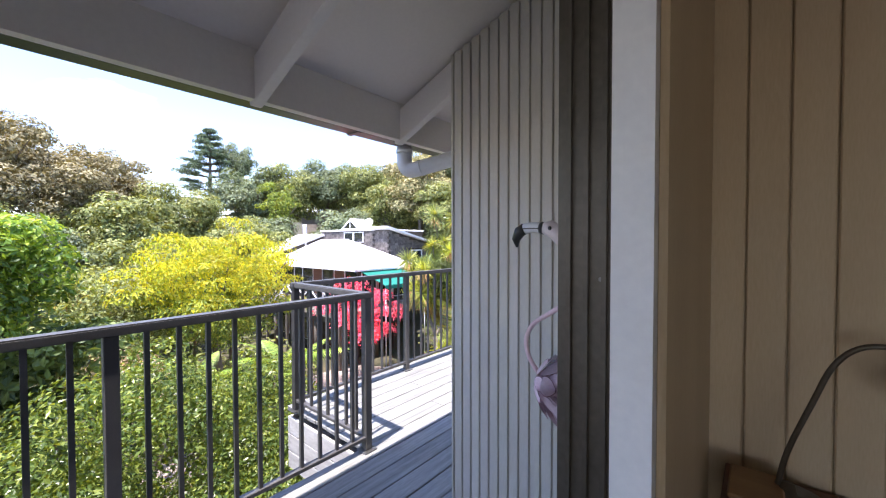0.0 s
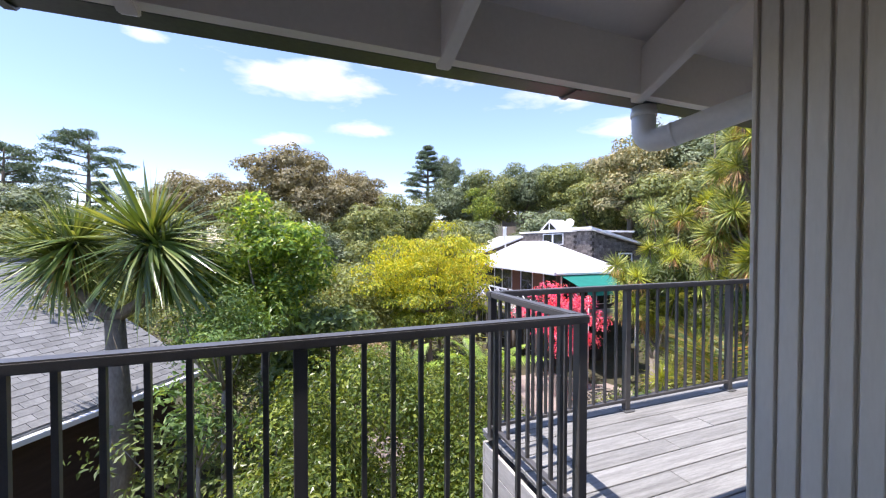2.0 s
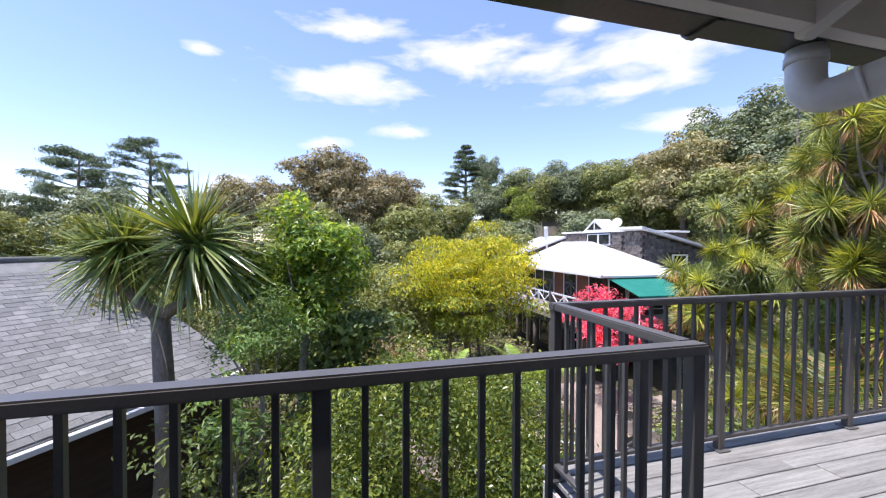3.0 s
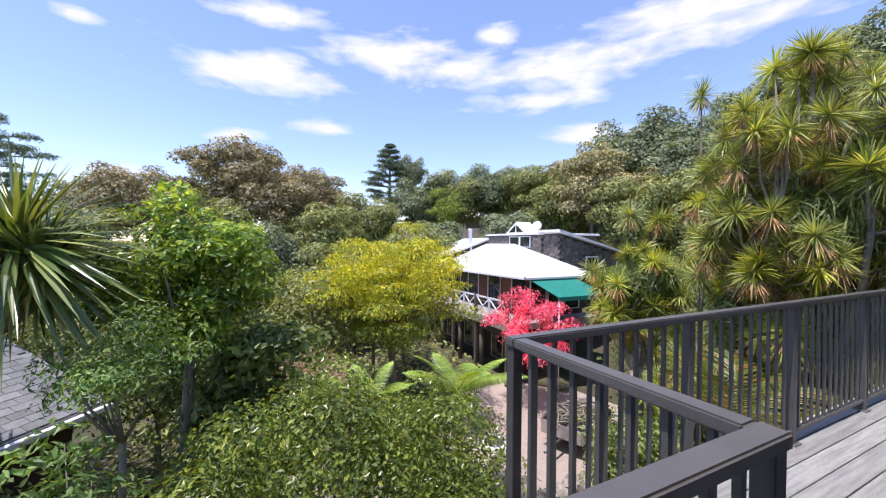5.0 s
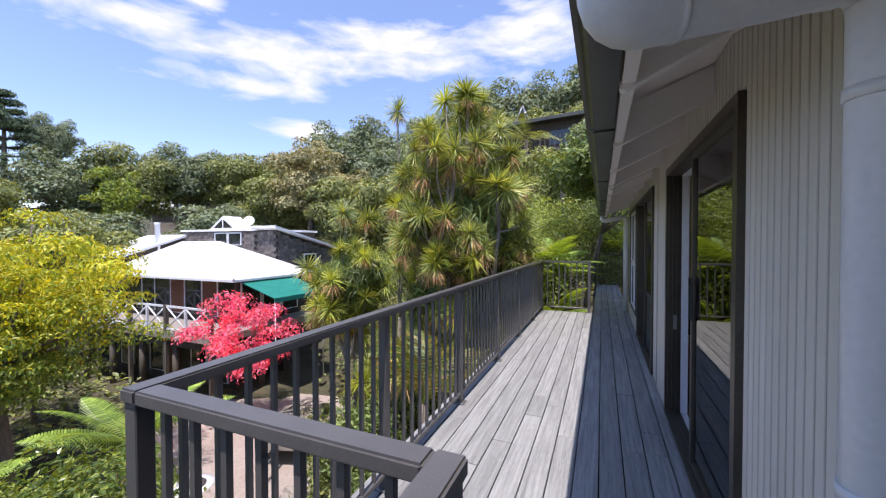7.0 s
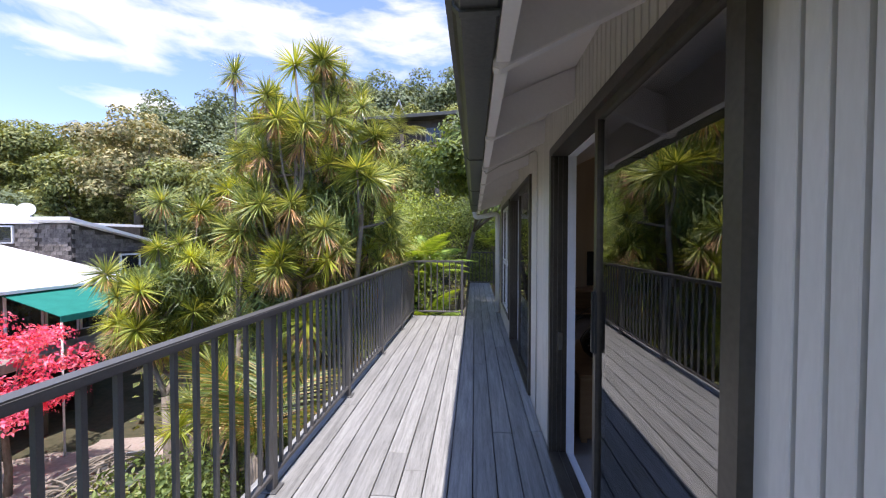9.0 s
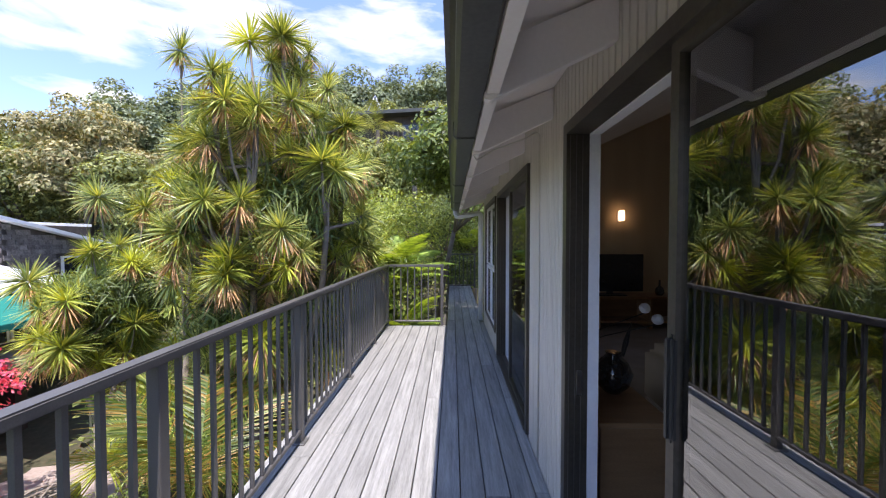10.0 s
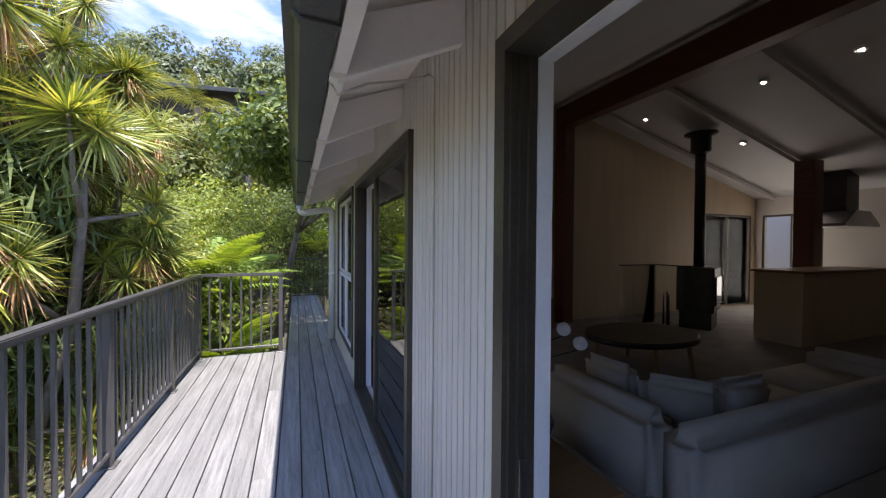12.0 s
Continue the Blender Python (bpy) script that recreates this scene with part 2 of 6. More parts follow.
L_PINE = leaf_mat("pine_needle", (0.07, 0.11, 0.07), (0.13, 0.18, 0.105), (0.20, 0.25, 0.155), 0.6, 0.1)
L_CREAM = leaf_mat("cream_blossom", (0.10, 0.12, 0.04), (0.27, 0.25, 0.12), (0.44, 0.38, 0.21), 0.7, 0.15)
# distance haze is mixed into this paler, greyer green
L_FARHAZE = leaf_mat("hazed_green_leaf", (0.075, 0.10, 0.058), (0.145, 0.185, 0.10), (0.23, 0.27, 0.155), 0.6, 0.2)
L_RED = leaf_mat("crimson_leaf", (0.44, 0.035, 0.105), (0.70, 0.10, 0.22), (0.84, 0.28, 0.37), 0.55, 0.3)
L_CABBAGE = leaf_mat("cabbage_tree_blade", (0.070, 0.112, 0.030), (0.19, 0.24, 0.055), (0.46, 0.47, 0.15), 0.32, 0.3)
L_CABGREEN = leaf_mat("deep_green_sword_blade", (0.045, 0.085, 0.022), (0.11, 0.16, 0.042), (0.27, 0.31, 0.11), 0.32, 0.25)
L_CABYEL = leaf_mat("yellowed_cabbage_blade", (0.168, 0.240, 0.033), (0.393, 0.405, 0.050), (0.432, 0.510, 0.099), 0.4, 0.25)
L_DEAD = leaf_mat("dead_hanging_blade", (0.234, 0.135, 0.066), (0.429, 0.255, 0.132), (0.585, 0.330, 0.149), 0.8, 0.1)
L_PALM = leaf_mat("palm_leaflet", (0.05, 0.095, 0.016), (0.11, 0.155, 0.024), (0.32, 0.18, 0.045), 0.45, 0.3)
L_FERN = leaf_mat("tree_fern_frond", (0.10, 0.17, 0.025), (0.17, 0.26, 0.04), (0.27, 0.36, 0.07), 0.5, 0.35)
L_GREY = leaf_mat("grey_shrub_twig", (0.254, 0.180, 0.116), (0.410, 0.300, 0.198), (0.546, 0.405, 0.281), 0.8, 0.1)

# ---- builders ----


def add_box(bm, x0, x1, y0, y1, z0, z1, m=None):
    vs = [bm.verts.new((x, y, z)) for x in (x0, x1) for y in (y0, y1) for z in (z0, z1)]
    if m:
        for v in vs:
            v.co = m @ v.co
    for f in ((0, 1, 3, 2), (4, 6, 7, 5), (0, 4, 5, 1), (2, 3, 7, 6), (0, 2, 6, 4), (1, 5, 7, 3)):
        bm.faces.new([vs[i] for i in f])
    return vs


def box_bm(x0, x1, y0, y1, z0, z1, bevel=0.0, segments=1, m=None):
    bm = bmesh.new()
    add_box(bm, x0, x1, y0, y1, z0, z1, m)
    if bevel:
        bmesh.ops.bevel(bm, geom=list(bm.edges), offset=bevel, segments=segments, affect="EDGES")
    return bm


def prism_bm(outline, axis, a, b, bevel=0.0):
    """An outline of (u, v) pairs drawn out from a to b along axis: 'x' takes (y, z), 'y' takes (x, z), 'z' takes (x, y)."""
    bm = bmesh.new()
    place = {"x": lambda u, v, w: (w, u, v), "y": lambda u, v, w: (u, w, v), "z": lambda u, v, w: (u, v, w)}[axis]
    lo = [bm.verts.new(place(u, v, a)) for u, v in outline]
    hi = [bm.verts.new(place(u, v, b)) for u, v in outline]
    k = len(outline)
    bm.faces.new(lo)
    bm.faces.new(hi[::-1])
    for i in range(k):
        bm.faces.new((lo[i], hi[i], hi[(i + 1) % k], lo[(i + 1) % k]))
    bmesh.ops.recalc_face_normals(bm, faces=list(bm.faces))
    if bevel:
        bmesh.ops.bevel(bm, geom=list(bm.edges), offset=bevel, segments=2, affect="EDGES")
    return bm


def add_tube(bm, points, radii, sides=8):
    """A tapering tube through the points, closed at both ends."""
    points = [Vector(p) for p in points]
    rings = []
    side = None
    for i, p in enumerate(points):
        way = (points[min(i + 1, len(points) - 1)] - points[max(i - 1, 0)]).normalized()
        if side is None:
            side = way.orthogonal().normalized()
        side = (side - way * side.dot(way)).normalized()
        up = way.cross(side)
        r = radii[i] if isinstance(radii, (list, tuple)) else radii
        rings.append([bm.verts.new(p + r * (math.cos(2 * math.pi * k / sides) * side + math.sin(2 * math.pi * k / sides) * up)) for k in range(sides)])
    for a, b in zip(rings, rings[1:]):
        for k in range(sides):
            f = bm.faces.new((a[k], a[(k + 1) % sides], b[(k + 1) % sides], b[k]))
            f.smooth = True
    bm.faces.new(rings[0][::-1])
    bm.faces.new(rings[-1])


def tube_bm(points, radii, sides=8):
    bm = bmesh.new()
    add_tube(bm, points, radii, sides)
    return bm


def lathe_bm(profile, sides=24, centre=(0, 0, 0)):
    """A profile of (radius, height) pairs turned round a vertical axis."""
    bm = bmesh.new()
    c = Vector(centre)
    rings = [[bm.verts.new(c + Vector((r * math.cos(2 * math.pi * k / sides), r * math.sin(2 * math.pi * k / sides), z))) for k in range(sides)] for r, z in profile]
    for a, b in zip(rings, rings[1:]):
        for k in range(sides):
            bm.faces.new((a[k], a[(k + 1) % sides], b[(k + 1) % sides], b[k])).smooth = True
    bm.faces.new(rings[0][::-1])
    bm.faces.new(rings[-1])
    return bm


def mesh_of(name, bm, material):
    me = bpy.data.meshes.new(name)
    bm.to_mesh(me)
    bm.free()
    me.materials.append(material)
    return me


def part(name, bm, material, parent=None, label=""):
    ob = new(name, bm if isinstance(bm, bpy.types.Mesh) else mesh_of(name, bm, material))
    if parent:
        ob.parent = parent
    if label:
        ob["label"] = label
    return ob


def thing(name, label, category, at=(0, 0, 0), turn=0.0, group=""):
    ob = new(name)
    ob.empty_display_size = 0.1
    ob.matrix_world = pose(*at, 0, 0, turn)
    return tagged(ob, label, category, group)


def structure(name, bm, material, label, category):
    return tagged(part(name, bm, material), label, category, kind="structure")


# ---- ground ----


def smooth(v):
    v = min(1.0, max(0.0, v))
    return v * v * (3 - 2 * v)


def ground_z(x, y):
    z = -4.3 + 22 * smooth((y - 9 + 0.3 * (x + 6)) / 44) + 5 * smooth((-x - 26) / 34)
    rough = 0.0 if (-13.5 < x < -6 and -2 < y < 10) else 0.25
    return z + rough * (noise.noise((x * 0.25, y * 0.25, 0)) + 0.4 * noise.noise((x, y, 3)))


ground_lines = [s * v for s, v in [(-1, 2500), (-1, 900), (-1, 300), (-1, 140), (-1, 90)]] + [-70 + 1.25 * i for i in range(113)] + [90, 140, 300, 900, 2500]
bm = bmesh.new()
grid = [[bm.verts.new((x, y, ground_z(x, y) if abs(x) < 100 and abs(y) < 100 else 0.0)) for x in ground_lines] for y in ground_lines]
for a, b in zip(grid, grid[1:]):
    for i in range(len(a) - 1):
        bm.faces.new((a[i], a[i + 1], b[i + 1], b[i])).smooth = True
structure("ground", bm, M_GROUND, "dark soil and leaf litter under the trees", "ground")
structure("road", prism_bm([(-6.6, -1.0), (-7.2, 4.0), (-6.9, 8.4), (-9.5, 10.6), (-13.2, 9.8), (-13.0, 6.2), (-10.6, 4.2), (-10.2, -1.0)], "z", -4.5, -4.26), M_DRIVE, "worn pinkish concrete driveway with leaf stains", "driveway")

# ---- house shell ----
SLOPE = 0.345


def soffit_z(x):
    return 2.352 + SLOPE * x


# west wall: openings for two sliding doors and a narrow window
OPEN = [(1.262, 3.114, 0.0, 2.063), (4.036, 5.98, 0.0, 2.063), (6.17, 7.65, 0.25, 2.063)]
bm = bmesh.new()
y = -0.02
for a, b, z0, z1 in OPEN:
    add_box(bm, 0.016, 0.13, y, a, -0.3, soffit_z(0.016))
    add_box(bm, 0.016, 0.13, a, b, z1, soffit_z(0.016))
    add_box(bm, 0.016, 0.13, a, b, -0.3, z0 - 0.03)
    y = b
add_box(bm, 0.016, 0.13, y, 8.1, -0.3, soffit_z(0.016))
wall_west = structure("wall_west", bm, M_CLAD, "house wall clad in grooved vertical boards painted warm grey", "wall")
wall_porch = structure("wall_porch", box_bm(0.016, 1.09, -0.022, 0.09, -0.3, 2.7), M_CLAD, "porch end wall clad in grooved vertical boards painted warm grey", "wall")
bm = bmesh.new()
add_box(bm, 0.96, 1.09, -0.845, -0.022, -0.3, 2.62)
add_box(bm, 0.96, 1.09, -2.75, -0.845, 2.08, 2.62)
add_box(bm, 0.96, 1.09, -6.0, -2.75, -0.3, 2.62)
structure("wall_study", bm, M_CLAD, "porch wall with a wide sliding door opening", "wall")
bm = bmesh.new()
add_box(bm, 0.88, 1.6, -6.15, -6.0, -0.3, 3.2)
add_box(bm, 5.0, 10.2, -6.15, -6.0, -0.3, 4.2)
add_box(bm, 1.6, 5.0, -6.15, -6.0, -0.3, 0.7)
add_box(bm, 1.6, 5.0, -6.15, -6.0, 2.2, 4.2)
structure("wall_south", bm, M_PLASTER, "unseen end wall of the study with a window opening added for light", "wall")
bm = bmesh.new()
add_box(bm, 0.13, 8.2, 8.0, 8.1, -0.3, 4.2)
add_box(bm, 9.9, 10.2, 8.0, 8.1, -0.3, 4.2)
add_box(bm, 8.2, 9.9, 8.0, 8.1, -0.3, 0.03)
add_box(bm, 8.2, 9.9, 8.0, 8.1, 2.2, 4.2)
structure("wall_north", bm, M_INWALL, "pale board end wall of the living room", "wall")
structure("wall_east", box_bm(10.05, 10.2, -6.0, 3.0, -0.3, 3.4), M_PLASTER, "plain back wall", "wall")
bm = bmesh.new()
add_box(bm, 10.05, 10.2, 3.0, 8.0, -0.3, 0.03)
add_box(bm, 10.05, 10.2, 3.0, 8.0, 2.2, 3.4)
for a, b in ((3.0, 6.7), (7.85, 8.0)):
    add_box(bm, 10.05, 10.2, a, b, 0.03, 2.2)
structure("wall_kitchen", bm, M_PLASTER, "kitchen wall with a window", "wall")
structure("wall_partition", box_bm(1.09, 10.05, 0.0, 0.13, -0.3, 4.2), M_PLASTER, "partition between study and living room", "wall")
structure("floor", box_bm(0.03, 10.1, -6.0, 8.0, -0.3, 0.0), M_CARPET, "grey-beige carpet on the room floors", "floor")

# roof: outer sheet, raked ceiling and eave soffit
RIDGE_X = 4.1


def slab(x0, x1, y0, y1, off0, off1):
    """A sheet that follows the rake between x0 and x1, from off0 to off1 above the soffit line."""
    return prism_bm([(x0, soffit_z(x0) + off0), (x1, soffit_z(x1) + off0), (x1, soffit_z(x1) + off1), (x0, soffit_z(x0) + off1)], "y", y0, y1)


structure("roof", slab(-0.526, 1.0, -6.3, 8.6, 0.06, 0.12), M_ROOF, "grey long-run steel roof", "roof")
structure("ceiling", slab(-0.410, 0.95, -6.2, 8.5, 0.0, 0.06), M_SOFFIT, "pale raked lining under the eaves and over the rooms", "ceiling")
structure("ceiling_room", prism_bm([(0.95, 2.665), (RIDGE_X, 4.1), (10.3, 2.55), (10.3, 2.75), (RIDGE_X, 4.3), (0.95, 2.80)], "y", -6.2, 8.5), M_CEIL, "white raked ceiling over the rooms", "ceiling")
structure("fascia", box_bm(-0.454, -0.411, -6.3, 8.55, 1.999, 2.215), M_RAFTER, "white fascia board along the eave", "fascia")
structure("barge", slab(-0.46, 0.9, 8.5, 8.53, -0.16, 0.10), M_RAFTER, "white barge board at the roof end", "barge board")
for i in range(17):
    y = -5.86 + 0.84 * i
    x1 = 0.95 if y < 0 else 0.0
    r = structure("rafter", prism_bm([(-0.462, 1.985), (-0.44, 1.978), (x1, soffit_z(x1) - 0.17), (x1, soffit_z(x1)), (-0.462, soffit_z(-0.462) - 0.03)], "y", y - 0.022, y + 0.022, 0.003), M_RAFTER, "white-painted exposed rafter under the eave", "rafter")

# gutter: a hollow quad profile
gp = [(-0.457, 2.12), (-0.457, 2.012), (-0.466, 2.002), (-0.552, 2.002), (-0.565, 2.018), (-0.565, 2.083), (-0.582, 2.092), (-0.598, 2.092), (-0.598, 2.108), (-0.578, 2.108), (-0.558, 2.096), (-0.558, 2.022), (-0.549, 2.010), (-0.468, 2.010), (-0.462, 2.016), (-0.462, 2.12)]
gutter = thing("gutter", "dark bronze roof gutter along the eave", "gutter")
part("trough", prism_bm(gp, "y", -6.3, 8.55), M_GUTTER, gutter)
for i in range(9):
    y = -5.3 + 1.68 * i
    part("bracket", prism_bm([(-0.458, 1.994), (-0.556, 1.994), (-0.572, 2.012), (-0.572, 2.08), (-0.567, 2.08), (-0.567, 2.015), (-0.554, 2.0005), (-0.458, 2.0005)], "y", y - 0.012, y + 0.012), M_GUTTER, gutter)

# downpipes


def bend(points, steps=6):
    """The corner points with rounded corners."""
    out = [Vector(points[0])]
    for p, q, s in zip(points, points[1:], points[2:]):
        p, q, s = Vector(p), Vector(q), Vector(s)
        a, b = q + (p - q).normalized() * 0.08, q + (s - q).normalized() * 0.08
        out += [a.lerp(q, k / steps).lerp(q.lerp(b, k / steps), k / steps) for k in range(steps + 1)]
    return out + [Vector(points[-1])]


for y, yw, drop, run_z, rp, label in ((0.13, 0.31, 1.835, 1.935, 0.048, "white plastic downpipe with an elbow at the house corner"), (7.98, 7.98, 1.885, 1.967, 0.045, "white plastic downpipe at the far end of the house wall")):
    dp = thing("downpipe", label, "downpipe")
    part("pipe", tube_bm(bend([(-0.513, y, 2.0), (-0.513, y, drop), (-0.062, yw, run_z), (-0.062, yw, 0.03)]), rp, 18), M_PIPE, dp)
    for z in (1.0, 1.72):
        part("pipe_clip", tube_bm([(-0.062, yw, z - 0.012), (-0.062, yw, z + 0.012)], rp + 0.004, 18), M_PIPE, dp)
    part("collar", tube_bm([(-0.513, y, 1.955), (-0.513, y, 1.98)], rp + 0.004, 18), M_PIPE, dp)
    e0, e1 = Vector((-0.513, y, drop)), Vector((-0.062, yw, run_z))
    for f in (0.24, 0.8):
        part("joint_ring", tube_bm([e0.lerp(e1, f - 0.012), e0.lerp(e1, f + 0.012)], rp + 0.003, 18), M_PIPE, dp)

# ---- railings ----


def railing(p, q, posts, label, first=True, last=True, gap=0.113, foot=True):
    """A metal balustrade from p to q, with posts at the given distances along it."""
    p, q = Vector((*p, 0)), Vector((*q, 0))
    length, way = (q - p).length, (q - p).normalized()
    turn = math.degrees(math.atan2(way.y, way.x))
    r = thing("railing", label, "railing", p, turn, "deck railings")
    part("top_rail", box_bm(-0.033 if first else 0.0335, length + (0.033 if last else -0.0335), -0.033, 0.033, 1.02, 1.06, 0.006, 2), M_RAIL, r)
    part("bottom_rail", box_bm(0, length, -0.019, 0.019, 0.075, 0.10, 0.003), M_RAIL, r)
    post = mesh_of("post", box_bm(-0.025, 0.025, -0.025, 0.025, 0.008, 1.02, 0.003), M_RAIL)
    plate = mesh_of("foot_plate", box_bm(-0.05, 0.05, -0.05, 0.05, 0.0, 0.01, 0.003), M_PLATE)
    bar = mesh_of("baluster", box_bm(-0.0095, 0.0095, -0.0095, 0.0095, 0.10, 1.02), M_RAIL)
    for s in posts:
        ob = part("post", post, None, r)
        ob.location.x = s
        if foot:
            f = part("foot_plate", plate, None, ob, "grey metal foot plate bolted to the deck")
    for a, b in zip(posts, posts[1:]):
        k = max(1, round((b - a) / gap))
        for i in range(1, k):
            part("baluster", bar, None, r).location.x = a + (b - a) * i / k
    return r


C_X, A_X, B_Y, D_Y = -1.694, -0.774, 0.025, 7.61
railing((A_X, -5.135), (A_X, B_Y), [0, 1.29, 2.58, 3.87, 5.16], "charcoal metal balustrade with slim upright bars along the porch")
railing((A_X, B_Y), (C_X, B_Y), [0.0, 0.92], "short charcoal metal balustrade where the deck widens", False, False, foot=True)
railing((C_X, B_Y), (C_X, D_Y), [0.0, 1.27, 2.55, 3.865, 5.145, 6.45, D_Y - B_Y], "long charcoal metal balustrade with slim upright bars beside the deck")
railing((C_X, D_Y), (-0.752, D_Y), [0.0, 0.942], "short charcoal metal balustrade across the deck end", False, True)
railing((-0.7, 12.6), (0.1, 12.6), [0.0, 0.8], "charcoal metal balustrade closing the far walkway")

# ---- doors and windows ----
M_BLACK = mat("black_plastic", (0.012, 0.012, 0.013), (0.025, 0.025, 0.026), 0.4)
M_WOOD = mat("honey_timber", (0.20, 0.11, 0.05), (0.32, 0.19, 0.09), 0.45, scale=2, stretch=(1, 9, 9), bump=0.1)
M_BEAM = mat("red_brown_beam", (0.10, 0.035, 0.02), (0.17, 0.065, 0.035), 0.5, scale=2, stretch=(9, 1, 9), bump=0.1)
M_CREAM = mat("cream_upholstery", (0.35, 0.325, 0.285), (0.43, 0.40, 0.36), 0.9, scale=4, bump=0.25, fine=150)
M_STEEL = mat("brushed_steel", (0.45, 0.45, 0.46), (0.6, 0.6, 0.61), 0.3, 1.0, scale=4, bump=0.03)
M_LIGHT = glow_mat("warm_lamp", (1.0, 0.62, 0.32), 1.6)
M_SPOT = glow_mat("downlight_face", (1.0, 0.9, 0.75), 12.0)


def flowing(pts, k=5):
    """Extra points on a smooth line through the given ones."""
    p = [Vector(q) for q in pts]
    out = []
    for i in range(len(p) - 1):
        a, b, c, d = p[max(i - 1, 0)], p[i], p[i + 1], p[min(i + 2, len(p) - 1)]
        for j in range(k):
            t = j / k
            out.append(0.5 * (2 * b + (c - a) * t + (2 * a - 5 * b + 4 * c - d) * t * t + (3 * b - a - 3 * c + d) * t ** 3))
    return out + [p[-1]]


def sliding_door(name, y0, y1, z1, label, panels, gap, x=0.0, deep=0.098, reveal=0.052):
    """A bronze sliding door set in a west wall; panels are (from, to, track) and gap is the open stretch."""
    d = tagged(new(name), label, "sliding door", kind="structure")
    d.location = (x, y0, 0)
    w = y1 - y0
    part("door_frame", frame_bm(w, z1, 0.055, -0.014, deep), M_BRONZE, d)
    part("sill_track", box_bm(-0.02, 0.096, 0.056, w - 0.056, 0.004, 0.028, 0.003), M_BRONZE, d)
    part("sill_rib", box_bm(0.048, 0.056, 0.056, w - 0.056, 0.028, 0.04), M_BRONZE, d)
    part("reveal", frame_bm(w, z1, 0.03, deep + 0.001, deep + reveal, 0.03), M_WHITE, d, "white-painted timber reveal")
    for k in range(3):
        for yy in (0.055, w - 0.0635):
            part("track_rib", box_bm(0.004 + 0.03 * k, 0.012 + 0.03 * k, yy, yy + 0.0085, 0.03, z1 - 0.06), M_BRONZE, d)
    for a, b, track in panels:
        px = 0.008 + 0.042 * track
        p = part("panel", frame_bm(b - a, z1 - 0.10, 0.052 if track else 0.036, 0, 0.035), M_BRONZE, d)
        p.location = (px, a - y0, 0.045)
        g = part("pane", box_bm(0.014, 0.020, 0.032, b - a - 0.032, 0.016, z1 - 0.13), M_GLASS, p, "tinted reflective glass pane")
        g.visible_shadow = False
    return d


def frame_bm(w, h, t, x0, x1, inset=0.0):
    """A four-sided frame in the y-z plane: two uprights, a head and a foot, butted."""
    bmf = bmesh.new()
    i = inset
    add_box(bmf, x0, x1, i, i + t, 0.0, h - i)
    add_box(bmf, x0, x1, w - i - t, w - i, 0.0, h - i)
    add_box(bmf, x0, x1, i + t, w - i - t, h - i - t, h - i)
    add_box(bmf, x0, x1, i + t, w - i - t, 0.0, t * 0.5)
    return bmf


door_1 = sliding_door("door_1", 1.262, 3.114, 2.063, "bronze aluminium sliding door standing half open to the living room", [(1.285, 2.215, 0), (1.325, 2.225, 1)], (2.3, 3.03))
hd = part("door_handle", box_bm(-0.052, -0.02, 0.915, 0.95, 0.95, 1.24, 0.012, 3), M_BLACK, door_1, "black moulded pull handle")
hd.location.x = 0.045
part("lock_keep", box_bm(0.04, 0.07, 1.788, 1.796, 0.72, 0.84, 0.002), M_STEEL, door_1)
door_2 = sliding_door("door_2", 4.036, 5.98, 2.063, "bronze aluminium sliding door partly open further along the deck", [(4.096, 5.07, 0), (4.11, 5.05, 1)], (5.02, 5.87))
w1 = tagged(new("window_1"), "narrow white timber window near the house end", "window", kind="structure")
w1.location = (0, 6.17, 0.25)
part("window_frame", frame_bm(1.48, 1.813, 0.05, -0.014, 0.11), M_BRONZE, w1)
for a, b, c, d in ((0.052, 0.73, 0.03, 0.82), (0.052, 0.73, 0.84, 1.743), (0.75, 1.42, 0.03, 0.82), (0.75, 1.42, 0.84, 1.743)):
    s = part("sash", frame_bm(b - a, d - c, 0.045, 0.0, 0.03), M_WHITE, w1, "white-painted sash")
    s.location = (0.01, a, c)
    g = part("pane", box_bm(0.012, 0.017, 0.04, b - a - 0.04, 0.02, d - c - 0.04), M_GLASS, s)
    g.visible_shadow = False
door_3 = sliding_door("door_3", -2.75, -0.845, 2.08, "bronze aluminium sliding door open between the study and the porch", [(-2.69, -1.78, 1)], (-1.8, -0.8), 0.959, 0.077, 0.064)
for z in (0.5, 1.335):
    part("screw", tube_bm([(0.062, 1.905 - 0.0585, z), (0.062, 1.905 - 0.0545, z)], 0.004, 10), M_PLATE, door_3)
# kitchen windows, and an unseen study window added to let light in


def plain_window(name, label, w, h, m):
    wd = tagged(new(name), label, "window", kind="structure")
    wd.matrix_basis = m
    part("window_frame", frame_bm(w, h, 0.05, 0.01, 0.09), M_BRONZE, wd)
    part("mullion", box_bm(0.02, 0.08, w / 2 - 0.02, w / 2 + 0.02, 0.026, h - 0.051), M_BRONZE, wd)
    g = part("pane", box_bm(0.05, 0.056, 0.05, w - 0.05, 0.026, h - 0.05), M_CLEAR, wd)
    g.visible_shadow = False


plain_window("window_2", "tall bronze-framed kitchen window with a dark mullion", 1.7, 2.17, pose(9.9, 8.0, 0.03, 0, 0, 90))
plain_window("window_3", "tall bronze-framed kitchen window beside the bench", 1.15, 2.17, pose(10.05, 6.7, 0.03))
plain_window("window_4", "wide bronze-framed study window, unseen and added for light", 3.4, 1.5, pose(5.0, -6.15, 0.7, 0, 0, 90))

